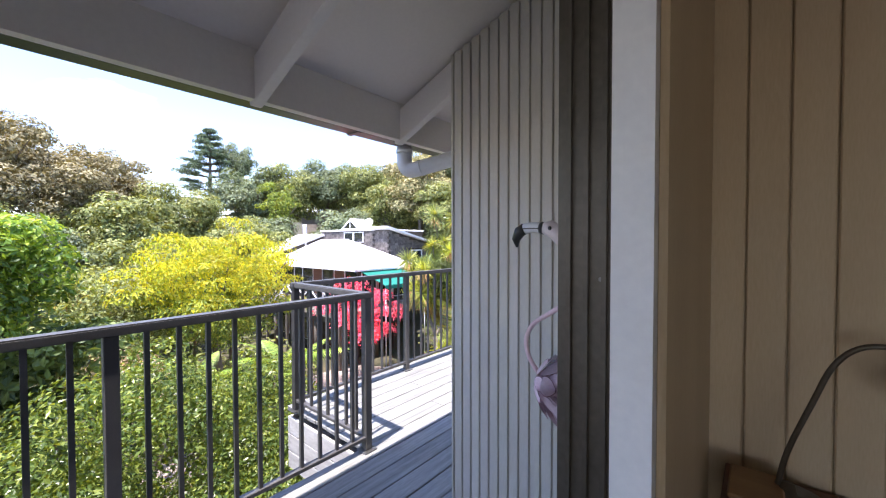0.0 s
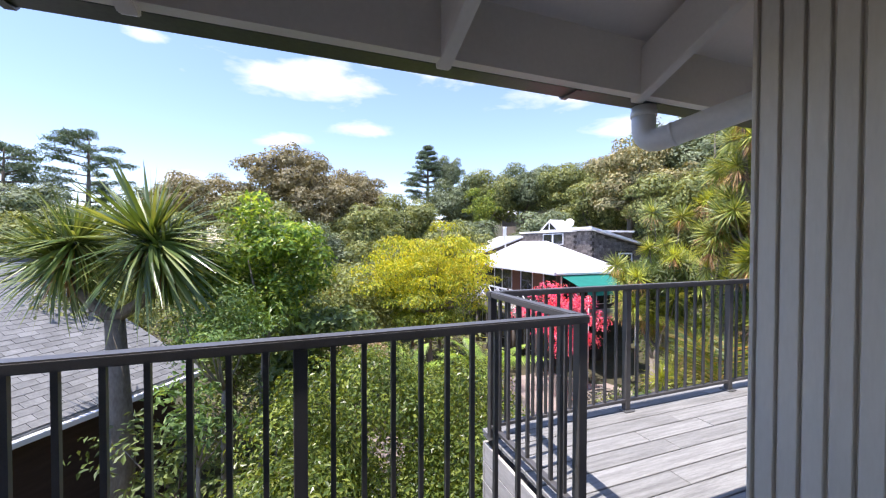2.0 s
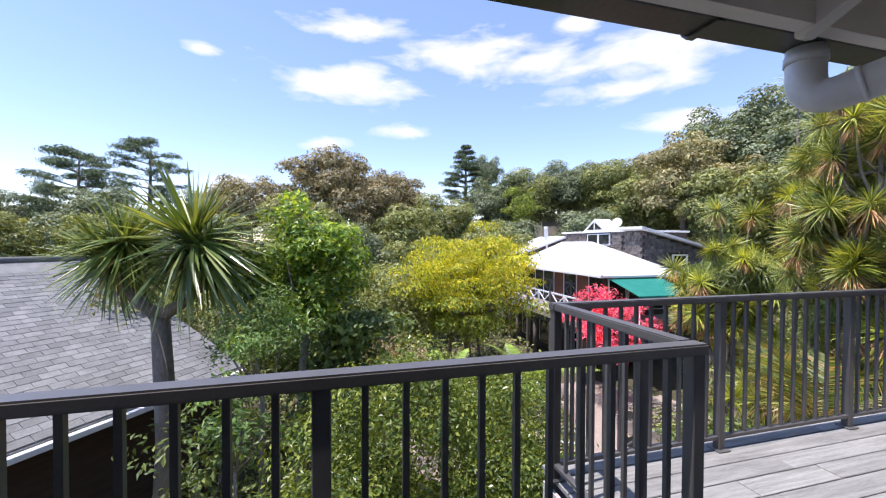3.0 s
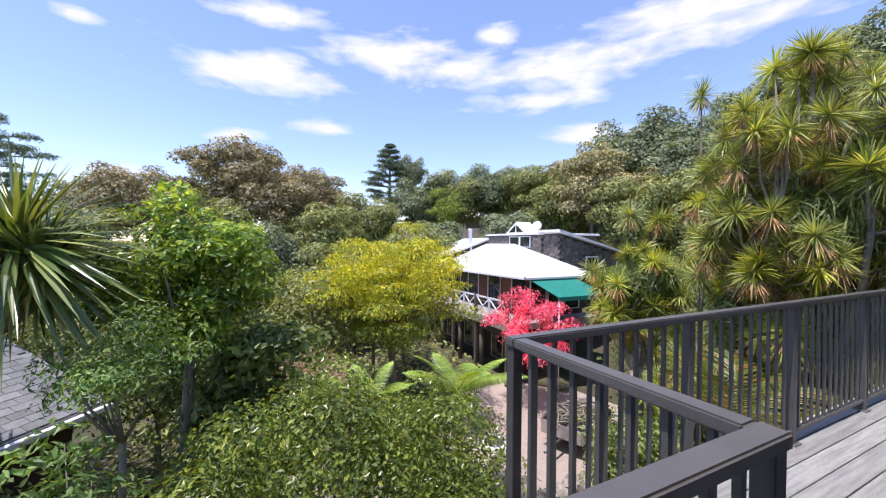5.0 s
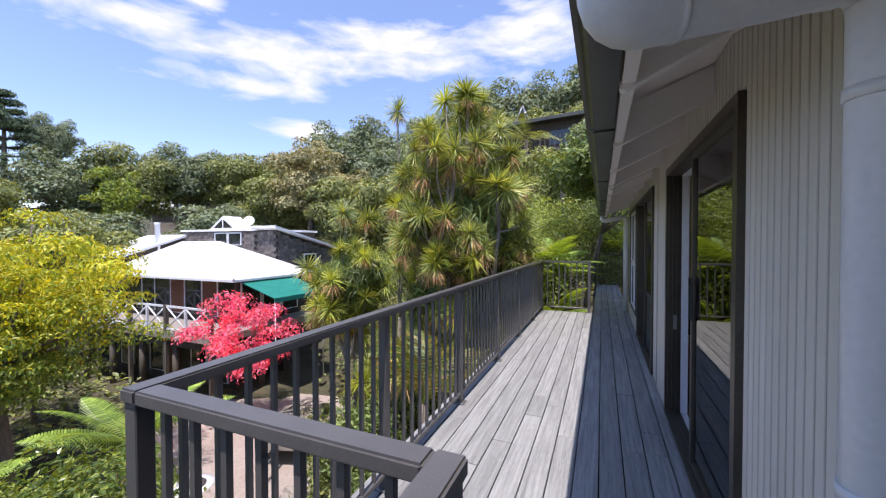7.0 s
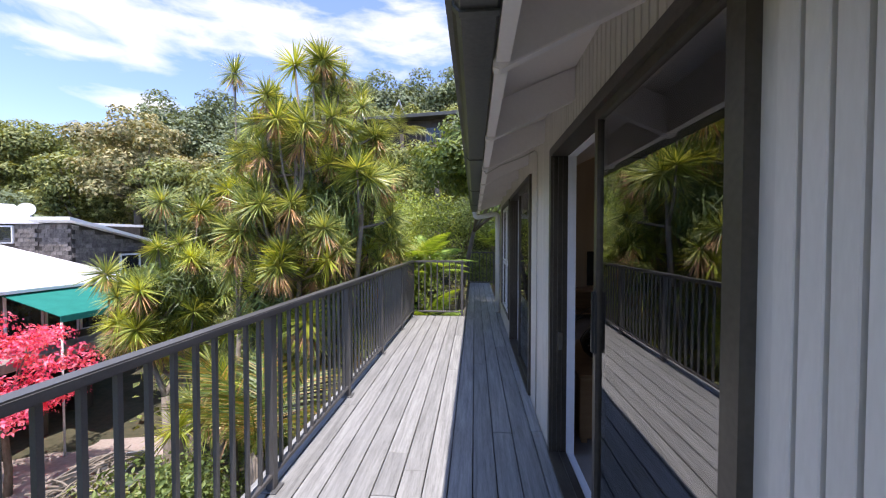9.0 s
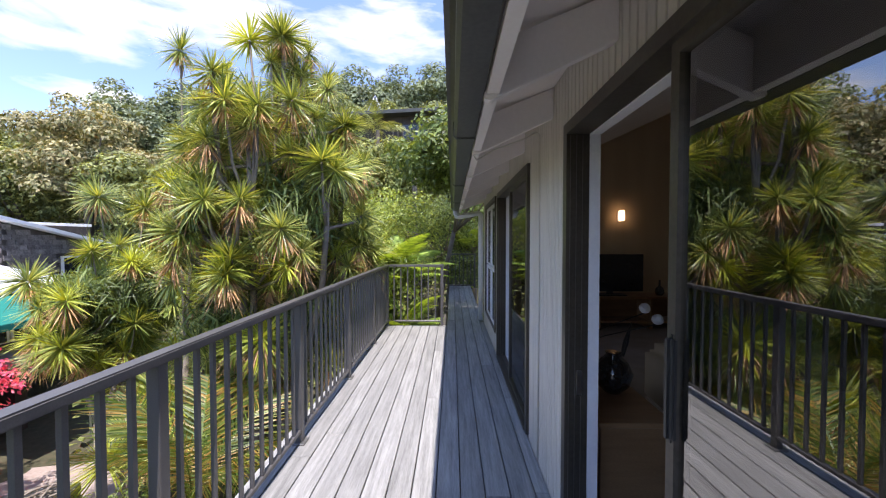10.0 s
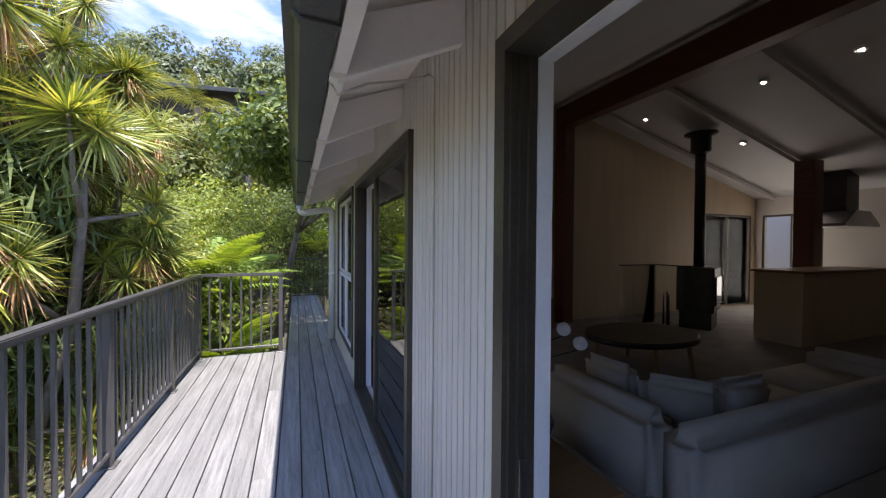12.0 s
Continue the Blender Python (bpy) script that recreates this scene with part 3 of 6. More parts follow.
# cable stapled along the soffit and down the wall
cable = thing("cable", "grey cable clipped from the gutter along the rafter to the wall", "cable")
part("wire", tube_bm([(-0.48, 3.45, 2.045), (-0.43, 3.45, 1.965), (-0.32, 3.49, 2.035), (-0.12, 3.61, 2.13), (-0.03, 3.655, 2.185), (-0.008, 3.666, 2.175), (-0.007, 3.666, 1.9), (-0.007, 3.661, 1.2), (-0.007, 3.666, 0.02)], 0.005, 8), M_CLAD, cable)

# ---- living room ----
structure("ridge_beam", box_bm(4.0, 4.22, 0.14, 7.99, 3.62, 4.0, 0.008), M_BEAM, "heavy red-brown timber ridge beam", "beam")
structure("ridge_post", box_bm(4.0, 4.22, 7.72, 7.99, 0.0, 3.62, 0.006), M_BEAM, "dark timber post under the ridge beam", "post")
for i in range(6):
    y = 1.3 + 1.25 * i
    structure("ceiling_batten", prism_bm([(4.3, 4.02), (9.9, 2.62), (9.9, 2.54), (4.3, 3.94)], "y", y - 0.03, y + 0.03), M_CEIL, "white ceiling batten following the far slope", "batten")


def soft_box(x0, x1, y0, y1, z0, z1, r=0.05):
    bms = box_bm(x0, x1, y0, y1, z0, z1, r, 3)
    for f in bms.faces:
        f.smooth = True
    return bms


sofa = thing("corner_sofa", "cream fabric corner sofa with its backs towards the deck door", "sofa", (0.90, 3.10, 0))
part("base", prism_bm([(0.02, 0.02), (2.9, 0.02), (2.9, 0.93), (0.93, 0.93), (0.93, 1.02), (0.02, 1.02)], "z", 0.06, 0.29, 0.015), M_CREAM, sofa)
part("backrest", soft_box(0, 0.22, 0.225, 1.05, 0.24, 0.70, 0.07), M_CREAM, sofa)
part("backrest", soft_box(0, 2.9, 0, 0.22, 0.24, 0.70, 0.07), M_CREAM, sofa)
part("armrest", soft_box(2.71, 2.91, 0.225, 0.95, 0.24, 0.58, 0.06), M_CREAM, sofa)
for x0, x1, y0, y1 in ((0.225, 0.96, 0.225, 1.0), (0.97, 1.83, 0.225, 0.96), (1.84, 2.70, 0.225, 0.96)):
    part("seat_cushion", soft_box(x0, x1, y0, y1, 0.295, 0.45, 0.05), M_CREAM, sofa)
for x, y in ((0.08, 0.08), (2.8, 0.08), (0.08, 0.95), (2.8, 0.85), (0.85, 0.85)):
    part("leg", box_bm(x - 0.02, x + 0.02, y - 0.02, y + 0.02, 0, 0.07), M_BLACK, sofa)
for x, y, turn in ((1.26, 3.86, 4), (1.34, 3.52, 38), (1.62, 3.45, 82)):
    c = thing("cushion", "plump pale grey cushion leaning on the sofa", "cushion", (x, y, 0.452), turn, "sofa cushions")
    cb = soft_box(-0.06, 0.06, -0.19, 0.19, 0.0, 0.34, 0.055)
    part("cover", cb, M_CREAM, c).rotation_euler.y = -0.22
table = thing("coffee_table", "oval timber coffee table with a dark rim", "table", (3.22, 5.38, 0))
tb = lathe_bm([(0.0001, 0.38), (0.50, 0.38), (0.52, 0.40), (0.50, 0.42), (0.0001, 0.42)], 32)
part("tabletop", tb, M_WOOD, table).scale = (1.3, 0.98, 1)
part("rim", lathe_bm([(0.50, 0.375), (0.53, 0.38), (0.53, 0.44), (0.515, 0.44)], 32), M_BLACK, table).scale = (1.3, 0.98, 1)
for x, y in ((0.25, 0.4), (-0.25, 0.4), (0.25, -0.4), (-0.25, -0.4)):
    part("leg", tube_bm([(x * 1.1, y * 1.1, 0), (x, y, 0.38)], [0.018, 0.026], 8), M_WOOD, table)

stove = thing("wood_stove", "black free-standing wood stove with a tall flue", "stove", (6.2, 6.75, 0), 25)
part("body", box_bm(-0.35, 0.35, -0.28, 0.28, 0.30, 1.08, 0.02), M_BLACK, stove)
part("pedestal", box_bm(-0.3, 0.3, -0.24, 0.24, 0.0, 0.30, 0.01), M_BLACK, stove)
part("fire_door", box_bm(-0.26, 0.26, -0.305, -0.28, 0.42, 0.92, 0.01), M_FARGLASS, stove, "dark glass fire door")
part("wood_box", box_bm(0.35, 0.62, -0.2, 0.2, 0.0, 0.72, 0.01), M_BLACK, stove)
part("flue", tube_bm([(0, 0, 1.08), (0, 0, 3.5)], 0.085, 18), M_BLACK, stove)
part("flue_collar", lathe_bm([(0.10, 3.10), (0.16, 3.14), (0.16, 3.40), (0.26, 3.44), (0.26, 3.47)], 18), M_BLACK, stove)
screen = thing("glass_screen", "low clear glass screen beside the stove", "screen", (4.9, 7.3, 0))
gp1 = part("pane", box_bm(0, 0.9, -0.004, 0.004, 0.0, 1.08), M_CLEAR, screen)
gp2 = part("pane", box_bm(0.904, 0.912, -0.7, 0.0, 0.0, 1.08), M_CLEAR, screen)
part("top_trim", box_bm(-0.005, 0.917, -0.008, 0.008, 1.08, 1.10), M_BLACK, screen)
part("top_trim", box_bm(0.9, 0.916, -0.7, -0.008, 1.08, 1.10), M_BLACK, screen)
tools = thing("fire_tools", "black iron fire tools on a stand", "fire tools", (5.6, 6.9, 0))
part("stand", lathe_bm([(0.11, 0.0), (0.11, 0.02), (0.012, 0.03), (0.012, 0.62), (0.0001, 0.64)], 14), M_BLACK, tools)
for k in range(3):
    a = 2.1 * k
    part("tool", tube_bm([(0.05 * math.cos(a), 0.05 * math.sin(a), 0.05), (0.05 * math.cos(a), 0.05 * math.sin(a), 0.58)], [0.02, 0.007], 8), M_BLACK, tools)

island = thing("kitchen_island", "pale board-clad kitchen island with a timber top", "kitchen island", (6.2, 5.25, 0))
part("body", box_bm(0, 2.5, 0, 0.62, 0, 1.06, 0.004), M_INWALL, island)
part("worktop", box_bm(-0.04, 2.54, -0.04, 0.66, 1.06, 1.10, 0.006), M_WOOD, island)
structure("kitchen_post", box_bm(8.05, 8.35, 5.98, 6.28, 0.0, 3.02, 0.006), M_BEAM, "red-brown timber kitchen post", "post")
hood = thing("range_hood", "black and steel canopy range hood with a chimney", "range hood", (9.14, 6.1, 0))
part("canopy", prism_bm([(-0.6, 1.83), (0.6, 1.83), (0.6, 1.88), (0.24, 2.12), (-0.24, 2.12), (-0.6, 1.88)], "y", -0.35, 0.35), M_STEEL, hood)
part("chimney", box_bm(-0.22, 0.22, -0.2, 0.2, 2.12, 2.88, 0.004), M_BLACK, hood)
# hood hangs from a bracket on the post
part("hanger", box_bm(-0.75, -0.6, -0.05, 0.05, 1.84, 1.88), M_STEEL, hood)
cooker = thing("cooker_bench", "dark kitchen bench under the range hood", "kitchen bench", (8.40, 5.92, 0))
part("cabinet", box_bm(0, 1.6, 0, 0.6, 0.0, 0.88, 0.004), M_BEAM, cooker)
part("worktop", box_bm(-0.02, 1.62, -0.02, 0.62, 0.88, 0.92, 0.004), M_BLACK, cooker)

console = thing("media_console", "long low timber media console against the wall", "console", (1.0, 7.45, 0))
part("top", box_bm(0, 2.6, 0, 0.5, 0.50, 0.54, 0.004), M_WOOD, console)
part("shelf", box_bm(0.03, 2.57, 0.02, 0.48, 0.10, 0.13, 0.002), M_WOOD, console)
for x in (0, 0.85, 1.7, 2.56):
    part("divider", box_bm(x, x + 0.04, 0.01, 0.49, 0.0, 0.50, 0.002), M_WOOD, console)
part("back", box_bm(0.04, 2.56, 0.47, 0.485, 0.13, 0.50), M_WOOD, console)
tv = thing("television", "black flat television standing on the console", "television", (1.55, 7.6, 0.54))
part("screen", box_bm(0, 1.1, 0, 0.04, 0.07, 0.70, 0.005), M_FARGLASS, tv)
part("foot", box_bm(0.3, 0.8, -0.08, 0.12, 0, 0.02, 0.004), M_BLACK, tv)
part("neck", box_bm(0.5, 0.6, 0.01, 0.04, 0.02, 0.07), M_BLACK, tv)
for x, h, label in ((2.95, 0.26, "dark glass bottle vase on the console"), (3.2, 0.36, "dark round-bellied bottle on the console")):
    v = thing("bottle", label, "bottle", (x, 7.65, 0.54), 0, "console bottles")
    part("glass", lathe_bm([(0.05, 0.0), (0.075, h * 0.2), (0.06, h * 0.45), (0.018, h * 0.62), (0.016, h), (0.0001, h)], 16), M_FARGLASS, v)
sconce = thing("wall_lamp", "small warm glowing wall lamp above the television", "lamp", (2.42, 7.995, 1.8))
part("back_plate", box_bm(-0.05, 0.05, -0.02, 0.0, 0.0, 0.2, 0.004), M_STEEL, sconce)
part("shade", lathe_bm([(0.045, 0.02), (0.05, 0.1), (0.045, 0.2)], 14, (0, -0.07, 0)), M_LIGHT, sconce, "glowing frosted shade")

board2 = thing("sideboard", "small honey timber cabinet just inside the door", "cabinet", (0.23, 3.22, 0))
part("body", box_bm(0, 0.38, 0, 0.95, 0.04, 0.47, 0.004), M_WOOD, board2)
part("top", box_bm(-0.01, 0.40, -0.01, 0.96, 0.47, 0.50, 0.005), M_WOOD, board2)
for x, y in ((0.02, 0.02), (0.33, 0.02), (0.02, 0.89), (0.33, 0.89)):
    part("foot", box_bm(x, x + 0.04, y, y + 0.04, 0, 0.04), M_WOOD, board2)
vase = thing("vase", "round dark glass vase with dry leaves on the cabinet", "vase", (0.47, 3.64, 0.50))
part("bowl", lathe_bm([(0.05, 0.0), (0.10, 0.05), (0.125, 0.13), (0.09, 0.20), (0.04, 0.245), (0.05, 0.26), (0.0001, 0.25)], 24), M_FARGLASS, vase)
for k in range(9):
    a = 0.7 * k
    part("leaf", prism_bm([(-0.012, 0.24), (0.012, 0.24), (0.018, 0.34), (0.0, 0.43 + 0.02 * (k % 3)), (-0.018, 0.34)], "y", -0.002, 0.002), M_BLACK, vase).rotation_euler = (0.25 * math.sin(a), 0.25 * math.cos(a), a)
vase2 = thing("flower_vase", "slim dark vase with two white blooms on thin stems", "vase", (0.34, 3.98, 0.50))
part("bowl", lathe_bm([(0.05, 0.0), (0.06, 0.12), (0.03, 0.22), (0.035, 0.24), (0.0001, 0.235)], 18), M_FARGLASS, vase2)
for x, y, z in ((0.32, -0.36, 0.52), (0.37, -0.42, 0.46)):
    part("stem", tube_bm([(0, 0, 0.2), (x * 0.4, y * 0.4, z * 0.7), (x, y, z)], 0.004, 6), M_BLACK, vase2)
    bl = bmesh.new()
    bmesh.ops.create_icosphere(bl, subdivisions=2, radius=0.033)
    for vtx in bl.verts:
        vtx.co = vtx.co * (1 + 0.12 * noise.noise(vtx.co * 40)) * Vector((0.8, 0.8, 1.2)).length / 1.6 + Vector((x, y, z + 0.03))
    part("bloom", bl, M_WHITE, vase2, "white papery bloom")

dl = thing("downlight", "small round downlight glowing in the ceiling", "downlight", (4.9, 3.2, 3.80), 0, "ceiling downlights")
part("trim_ring", lathe_bm([(0.045, 0.0), (0.06, -0.004), (0.06, 0.02), (0.045, 0.02)], 16), M_WHITE, dl)
part("lamp_face", lathe_bm([(0.0001, -0.008), (0.022, -0.008), (0.026, -0.005)], 16), M_SPOT, dl)


def far_ceiling(x):
    return 4.1 - 0.25 * (x - 4.1)


for x, y in ((5.38, 7.21), (7.06, 6.57), (5.48, 5.4), (5.49, 4.44)):
    copy_thing(dl, pose(x, y, far_ceiling(x) - 0.03, 0, 14, 0))
bpy.data.objects["downlight"].location.z = far_ceiling(4.9) - 0.03
bpy.data.objects["downlight"].location.y = 1.6

# ---- study ----
desk = thing("desk", "dark timber desk against the study wall", "desk", (1.15, -0.66, -0.05))
part("top", box_bm(0, 1.3, 0, 0.6, 0.70, 0.74, 0.004), M_BEAM, desk)
for x, y in ((0.03, 0.03), (1.21, 0.03), (0.03, 0.51), (1.21, 0.51)):
    part("leg", box_bm(x, x + 0.06, y, y + 0.06, 0.05, 0.70, 0.003), M_BEAM, desk)
boxw = thing("wooden_box", "small worn wooden box on the desk", "box", (1.17, -0.32, 0.69))
part("carcass", box_bm(0, 0.11, 0, 0.17, 0, 0.032, 0.004), M_BEAM, boxw)
part("lid", box_bm(-0.004, 0.114, -0.004, 0.174, 0.032, 0.045, 0.004), M_WOOD, boxw)
lamp = thing("desk_lamp", "dark bronze desk lamp with a curved arm", "lamp", (1.29, -0.2, 0.69))
part("base", lathe_bm([(0.09, 0.0), (0.09, 0.02), (0.02, 0.035), (0.014, 0.06), (0.0001, 0.06)], 20), M_BRONZE, lamp)
part("arm", tube_bm(flowing([(-0.02, 0, 0.05), (0.0, 0, 0.15), (0.045, 0, 0.29), (0.08, 0, 0.39), (0.125, 0, 0.445), (0.185, 0, 0.455), (0.25, 0, 0.43)]), 0.0068, 10), M_BRONZE, lamp)
part("shade", lathe_bm([(0.03, 0.44), (0.045, 0.42), (0.08, 0.34), (0.078, 0.34), (0.04, 0.415)], 18, (0.27, 0, 0)), M_BRONZE, lamp)
wall_boards = structure("wall_study_north", box_bm(1.091, 5.0, -0.028, -0.002, 0.0, 2.7), M_INWALL, "cream painted board lining on the study wall", "wall")
inb = mesh_of("board", box_bm(0.0, 0.096, -0.044, -0.029, 0.0, 2.68, 0.004), M_INWALL)
for k in range(20):
    part("board", inb, None, wall_boards).location.x = 1.094 + 0.1 * k
side_boards = structure("wall_study_west", box_bm(1.091, 1.105, -0.82, -0.05, 0.0, 2.62), M_INWALL, "cream painted board lining beside the study door", "wall")

# ---- flamingo ----
M_PINK = mat("dusty_pink_metal", (0.60, 0.42, 0.45), (0.76, 0.58, 0.61), 0.45, 0.1, scale=8, bump=0.15, piece=0.1)
M_PALEPINK = mat("pale_pink_metal", (0.62, 0.52, 0.52), (0.72, 0.62, 0.62), 0.4, 0.1, scale=8, bump=0.08)


flamingo = thing("flamingo", "painted metal garden flamingo with petal feathers against the wall", "garden ornament", (0.748, -0.352, 0.0))
part("neck", tube_bm(flowing([(-0.10, -0.01, 0.905), (-0.135, -0.02, 0.955), (-0.15, -0.02, 1.015), (-0.115, -0.03, 1.075), (-0.045, -0.04, 1.12), (0.02, -0.05, 1.168), (0.04, -0.055, 1.235), (0.025, -0.058, 1.30)]), 0.008, 12), M_PINK, flamingo)
part("head", tube_bm([(0.03, -0.058, 1.295), (0.022, -0.06, 1.325), (0.0, -0.06, 1.36), (-0.04, -0.06, 1.385), (-0.065, -0.06, 1.385)], [0.009, 0.021, 0.028, 0.026, 0.018], 14), M_PALEPINK, flamingo)
part("bill", tube_bm([(-0.06, -0.06, 1.385), (-0.10, -0.06, 1.39), (-0.135, -0.06, 1.385)], [0.019, 0.016, 0.018], 10), M_WHITE, flamingo)
part("bill_band", tube_bm([(-0.074, -0.06, 1.387), (-0.060, -0.06, 1.385)], [0.0188, 0.0200], 12), M_BLACK, flamingo, "black band round the bill")
part("bill_line", box_bm(-0.136, -0.07, -0.0795, -0.0765, 1.383, 1.386), M_BLACK, flamingo)
part("bill_tip", tube_bm([(-0.134, -0.06, 1.386), (-0.155, -0.06, 1.375), (-0.17, -0.06, 1.35), (-0.165, -0.06, 1.325)], [0.0185, 0.02, 0.015, 0.004], 10), M_BLACK, flamingo)
part("eye", lathe_bm([(0.007, 0.0), (0.004, 0.004)], 8, (0, 0, 0)), M_BLACK, flamingo).matrix_basis = pose(-0.028, -0.0875, 1.384, 90, 0, 0)
bb = bmesh.new()
bmesh.ops.create_uvsphere(bb, u_segments=18, v_segments=12, radius=0.1)
for v in bb.verts:
    v.co = Vector((v.co.x * 1.05 - 0.01, v.co.y * 0.62, v.co.z * 0.72 + 0.875))
part("body", bb, M_PINK, flamingo)
M_PETAL = mat("pale_pink_petal", (0.66, 0.50, 0.55), (0.84, 0.68, 0.73), 0.5, 0.0, scale=14, stretch=(1, 3, 1), bump=0.15, piece=0.14)
M_PETALRIM = mat("rusty_petal_rim", (0.10, 0.05, 0.05), (0.34, 0.13, 0.15), 0.7, 0.0, scale=20, bump=0.2)


def petal(length, width, curl):
    """One pressed-metal petal along +x with a rib, a cupped face and a rusty rim."""
    b = bmesh.new()
    rows = []
    for s, w in ((0.0, 0.45), (0.2, 0.8), (0.45, 1.0), (0.68, 0.9), (0.86, 0.55), (0.96, 0.22), (1.0, 0.03)):
        w = w * width
        rim = 0.0022
        z = curl * math.sin(s * 2.4)
        rows.append([b.verts.new((length * s, y, z - 5.0 * y * y + 0.002 * (abs(y) < 1e-6))) for y in (-w - rim, -w, -w * 0.5, 0.0, w * 0.5, w, w + rim)])
    for r0, r1 in zip(rows, rows[1:]):
        for k in range(6):
            f = b.faces.new((r0[k], r0[k + 1], r1[k + 1], r1[k]))
            f.smooth = True
            f.material_index = 1 if k in (0, 5) or r1 is rows[-1] else 0
    bmesh.ops.solidify(b, geom=list(b.faces), thickness=0.0018)
    me = mesh_of("feather", b, M_PETAL)
    me.materials.append(M_PETALRIM)
    return me


PETALS = [petal(0.115, 0.025, 0.016), petal(0.13, 0.028, 0.02), petal(0.09, 0.022, 0.01)]
gf = random.Random(3)
for ring in range(5):
    k = 9 + ring % 2
    for i in range(k):
        a = 2 * math.pi * (i + 0.5 * (ring % 2) + gf.uniform(-0.12, 0.12)) / k
        x = -0.112 + 0.031 * ring
        swell = math.sqrt(max(0.05, 1 - ((x + 0.01) / 0.115) ** 2))
        ob = part("feather", PETALS[gf.choice((0, 1, 1)) if ring else 2], None, flamingo)
        flare = gf.uniform(0.6, 1.1) if ring == 0 else gf.uniform(0.3, 0.62)
        way = Vector((0.9, flare * math.cos(a), flare * math.sin(a))).normalized()
        out = Vector((-0.2, math.cos(a), math.sin(a)))
        zax = (out - way * out.dot(way)).normalized()
        rot = Matrix((way, zax.cross(way), zax)).transposed().to_4x4()
        ob.matrix_basis = Matrix.Translation((x, 0.064 * swell * math.cos(a), 0.875 + 0.074 * swell * math.sin(a))) @ rot @ pose(0, 0, 0, gf.uniform(-10, 10), gf.uniform(-5, 8), gf.uniform(-9, 9))
for s in (-0.035, 0.035):
    part("leg", tube_bm([(0.05, s, 0.80), (0.035, s, 0.40), (0.0, s, 0.01)], 0.009, 8), M_PINK, flamingo)
flamingo.scale = (0.94, 1, 1.04)
part("stand", box_bm(-0.13, 0.13, -0.1, 0.1, 0.0, 0.012, 0.003), M_BLACK, flamingo)

# ---- neighbouring house across the driveway ----
M_VROOF = mat("white_roof_steel", (0.74, 0.74, 0.75), (0.82, 0.82, 0.83), 0.5, scale=0.6, bump=0.02)
M_SHINGLE = mat("dark_timber_shingle", (0.07, 0.06, 0.055), (0.19, 0.17, 0.16), 0.85, scale=5, bump=0.3, fine=20, piece=0.3)
M_DARKWALL = mat("dark_stained_wall", (0.035, 0.028, 0.024), (0.07, 0.058, 0.05), 0.8, scale=2, stretch=(4, 4, 0.5))
M_CANVAS = mat("green_canvas", (0.0, 0.16, 0.12), (0.01, 0.22, 0.17), 0.8, scale=3, bump=0.1)
M_POLE = mat("grey_pole_timber", (0.22, 0.19, 0.17), (0.36, 0.32, 0.29), 0.85, scale=4, stretch=(4, 4, 0.5))
VX0, VX1, VY0, VY1 = -21.0, -12.55, 9.3, 13.4   # eaves of the front pavilion
FLOOR, EAVE = -1.75, 0.08
# much darker version of the grey pole timber
M_DARKPOLE = mat("dark_pole_timber", (0.07, 0.06, 0.052), (0.16, 0.14, 0.12), 0.85, scale=4, stretch=(4, 4, 0.5))
villa = thing("house", "neighbouring two-storey house with a white hip roof and dark shingles", "house", (-0.3, -0.3, 0))
b = bmesh.new()
e = [b.verts.new(v) for v in ((VX1, VY0, EAVE), (VX0, VY0, EAVE), (VX0, VY1, EAVE), (VX1, VY1, EAVE))]
e2 = [b.verts.new((v.co.x, v.co.y, v.co.z - 0.09)) for v in e]
r = [b.verts.new(v) for v in ((-15.8, 11.2, 1.46), (-18.4, 11.2, 1.46))]
for f in ((e[0], r[0], r[1], e[1]), (e[1], r[1], e[2]), (e[2], r[1], r[0], e[3]), (e[3], r[0], e[0])):
    b.faces.new(f)
for k in range(4):
    b.faces.new((e[k], e[(k + 1) % 4], e2[(k + 1) % 4], e2[k]))
b.faces.new(e2)
bmesh.ops.recalc_face_normals(b, faces=list(b.faces))
roofp = part("roof", b, M_VROOF, villa, "white painted steel hip roof")
for k, (p, q) in enumerate((((VX1, VY0, EAVE), (-15.8, 11.2, 1.46)), ((-15.8, 11.2, 1.46), (-18.4, 11.2, 1.46)), ((VX0, VY0, EAVE), (-18.4, 11.2, 1.46)), ((VX1, VY1, EAVE), (-15.8, 11.2, 1.46)))):
    part("ridge_cap", tube_bm([p, q], 0.05, 6), M_VROOF, roofp)
part("wall", box_bm(-20.4, -13.15, 9.95, 13.2, FLOOR, EAVE - 0.05), M_DARKWALL, villa)
part("floor_slab", box_bm(-21.6, -12.2, 8.2, 13.3, FLOOR - 0.25, FLOOR), M_POLE, villa)
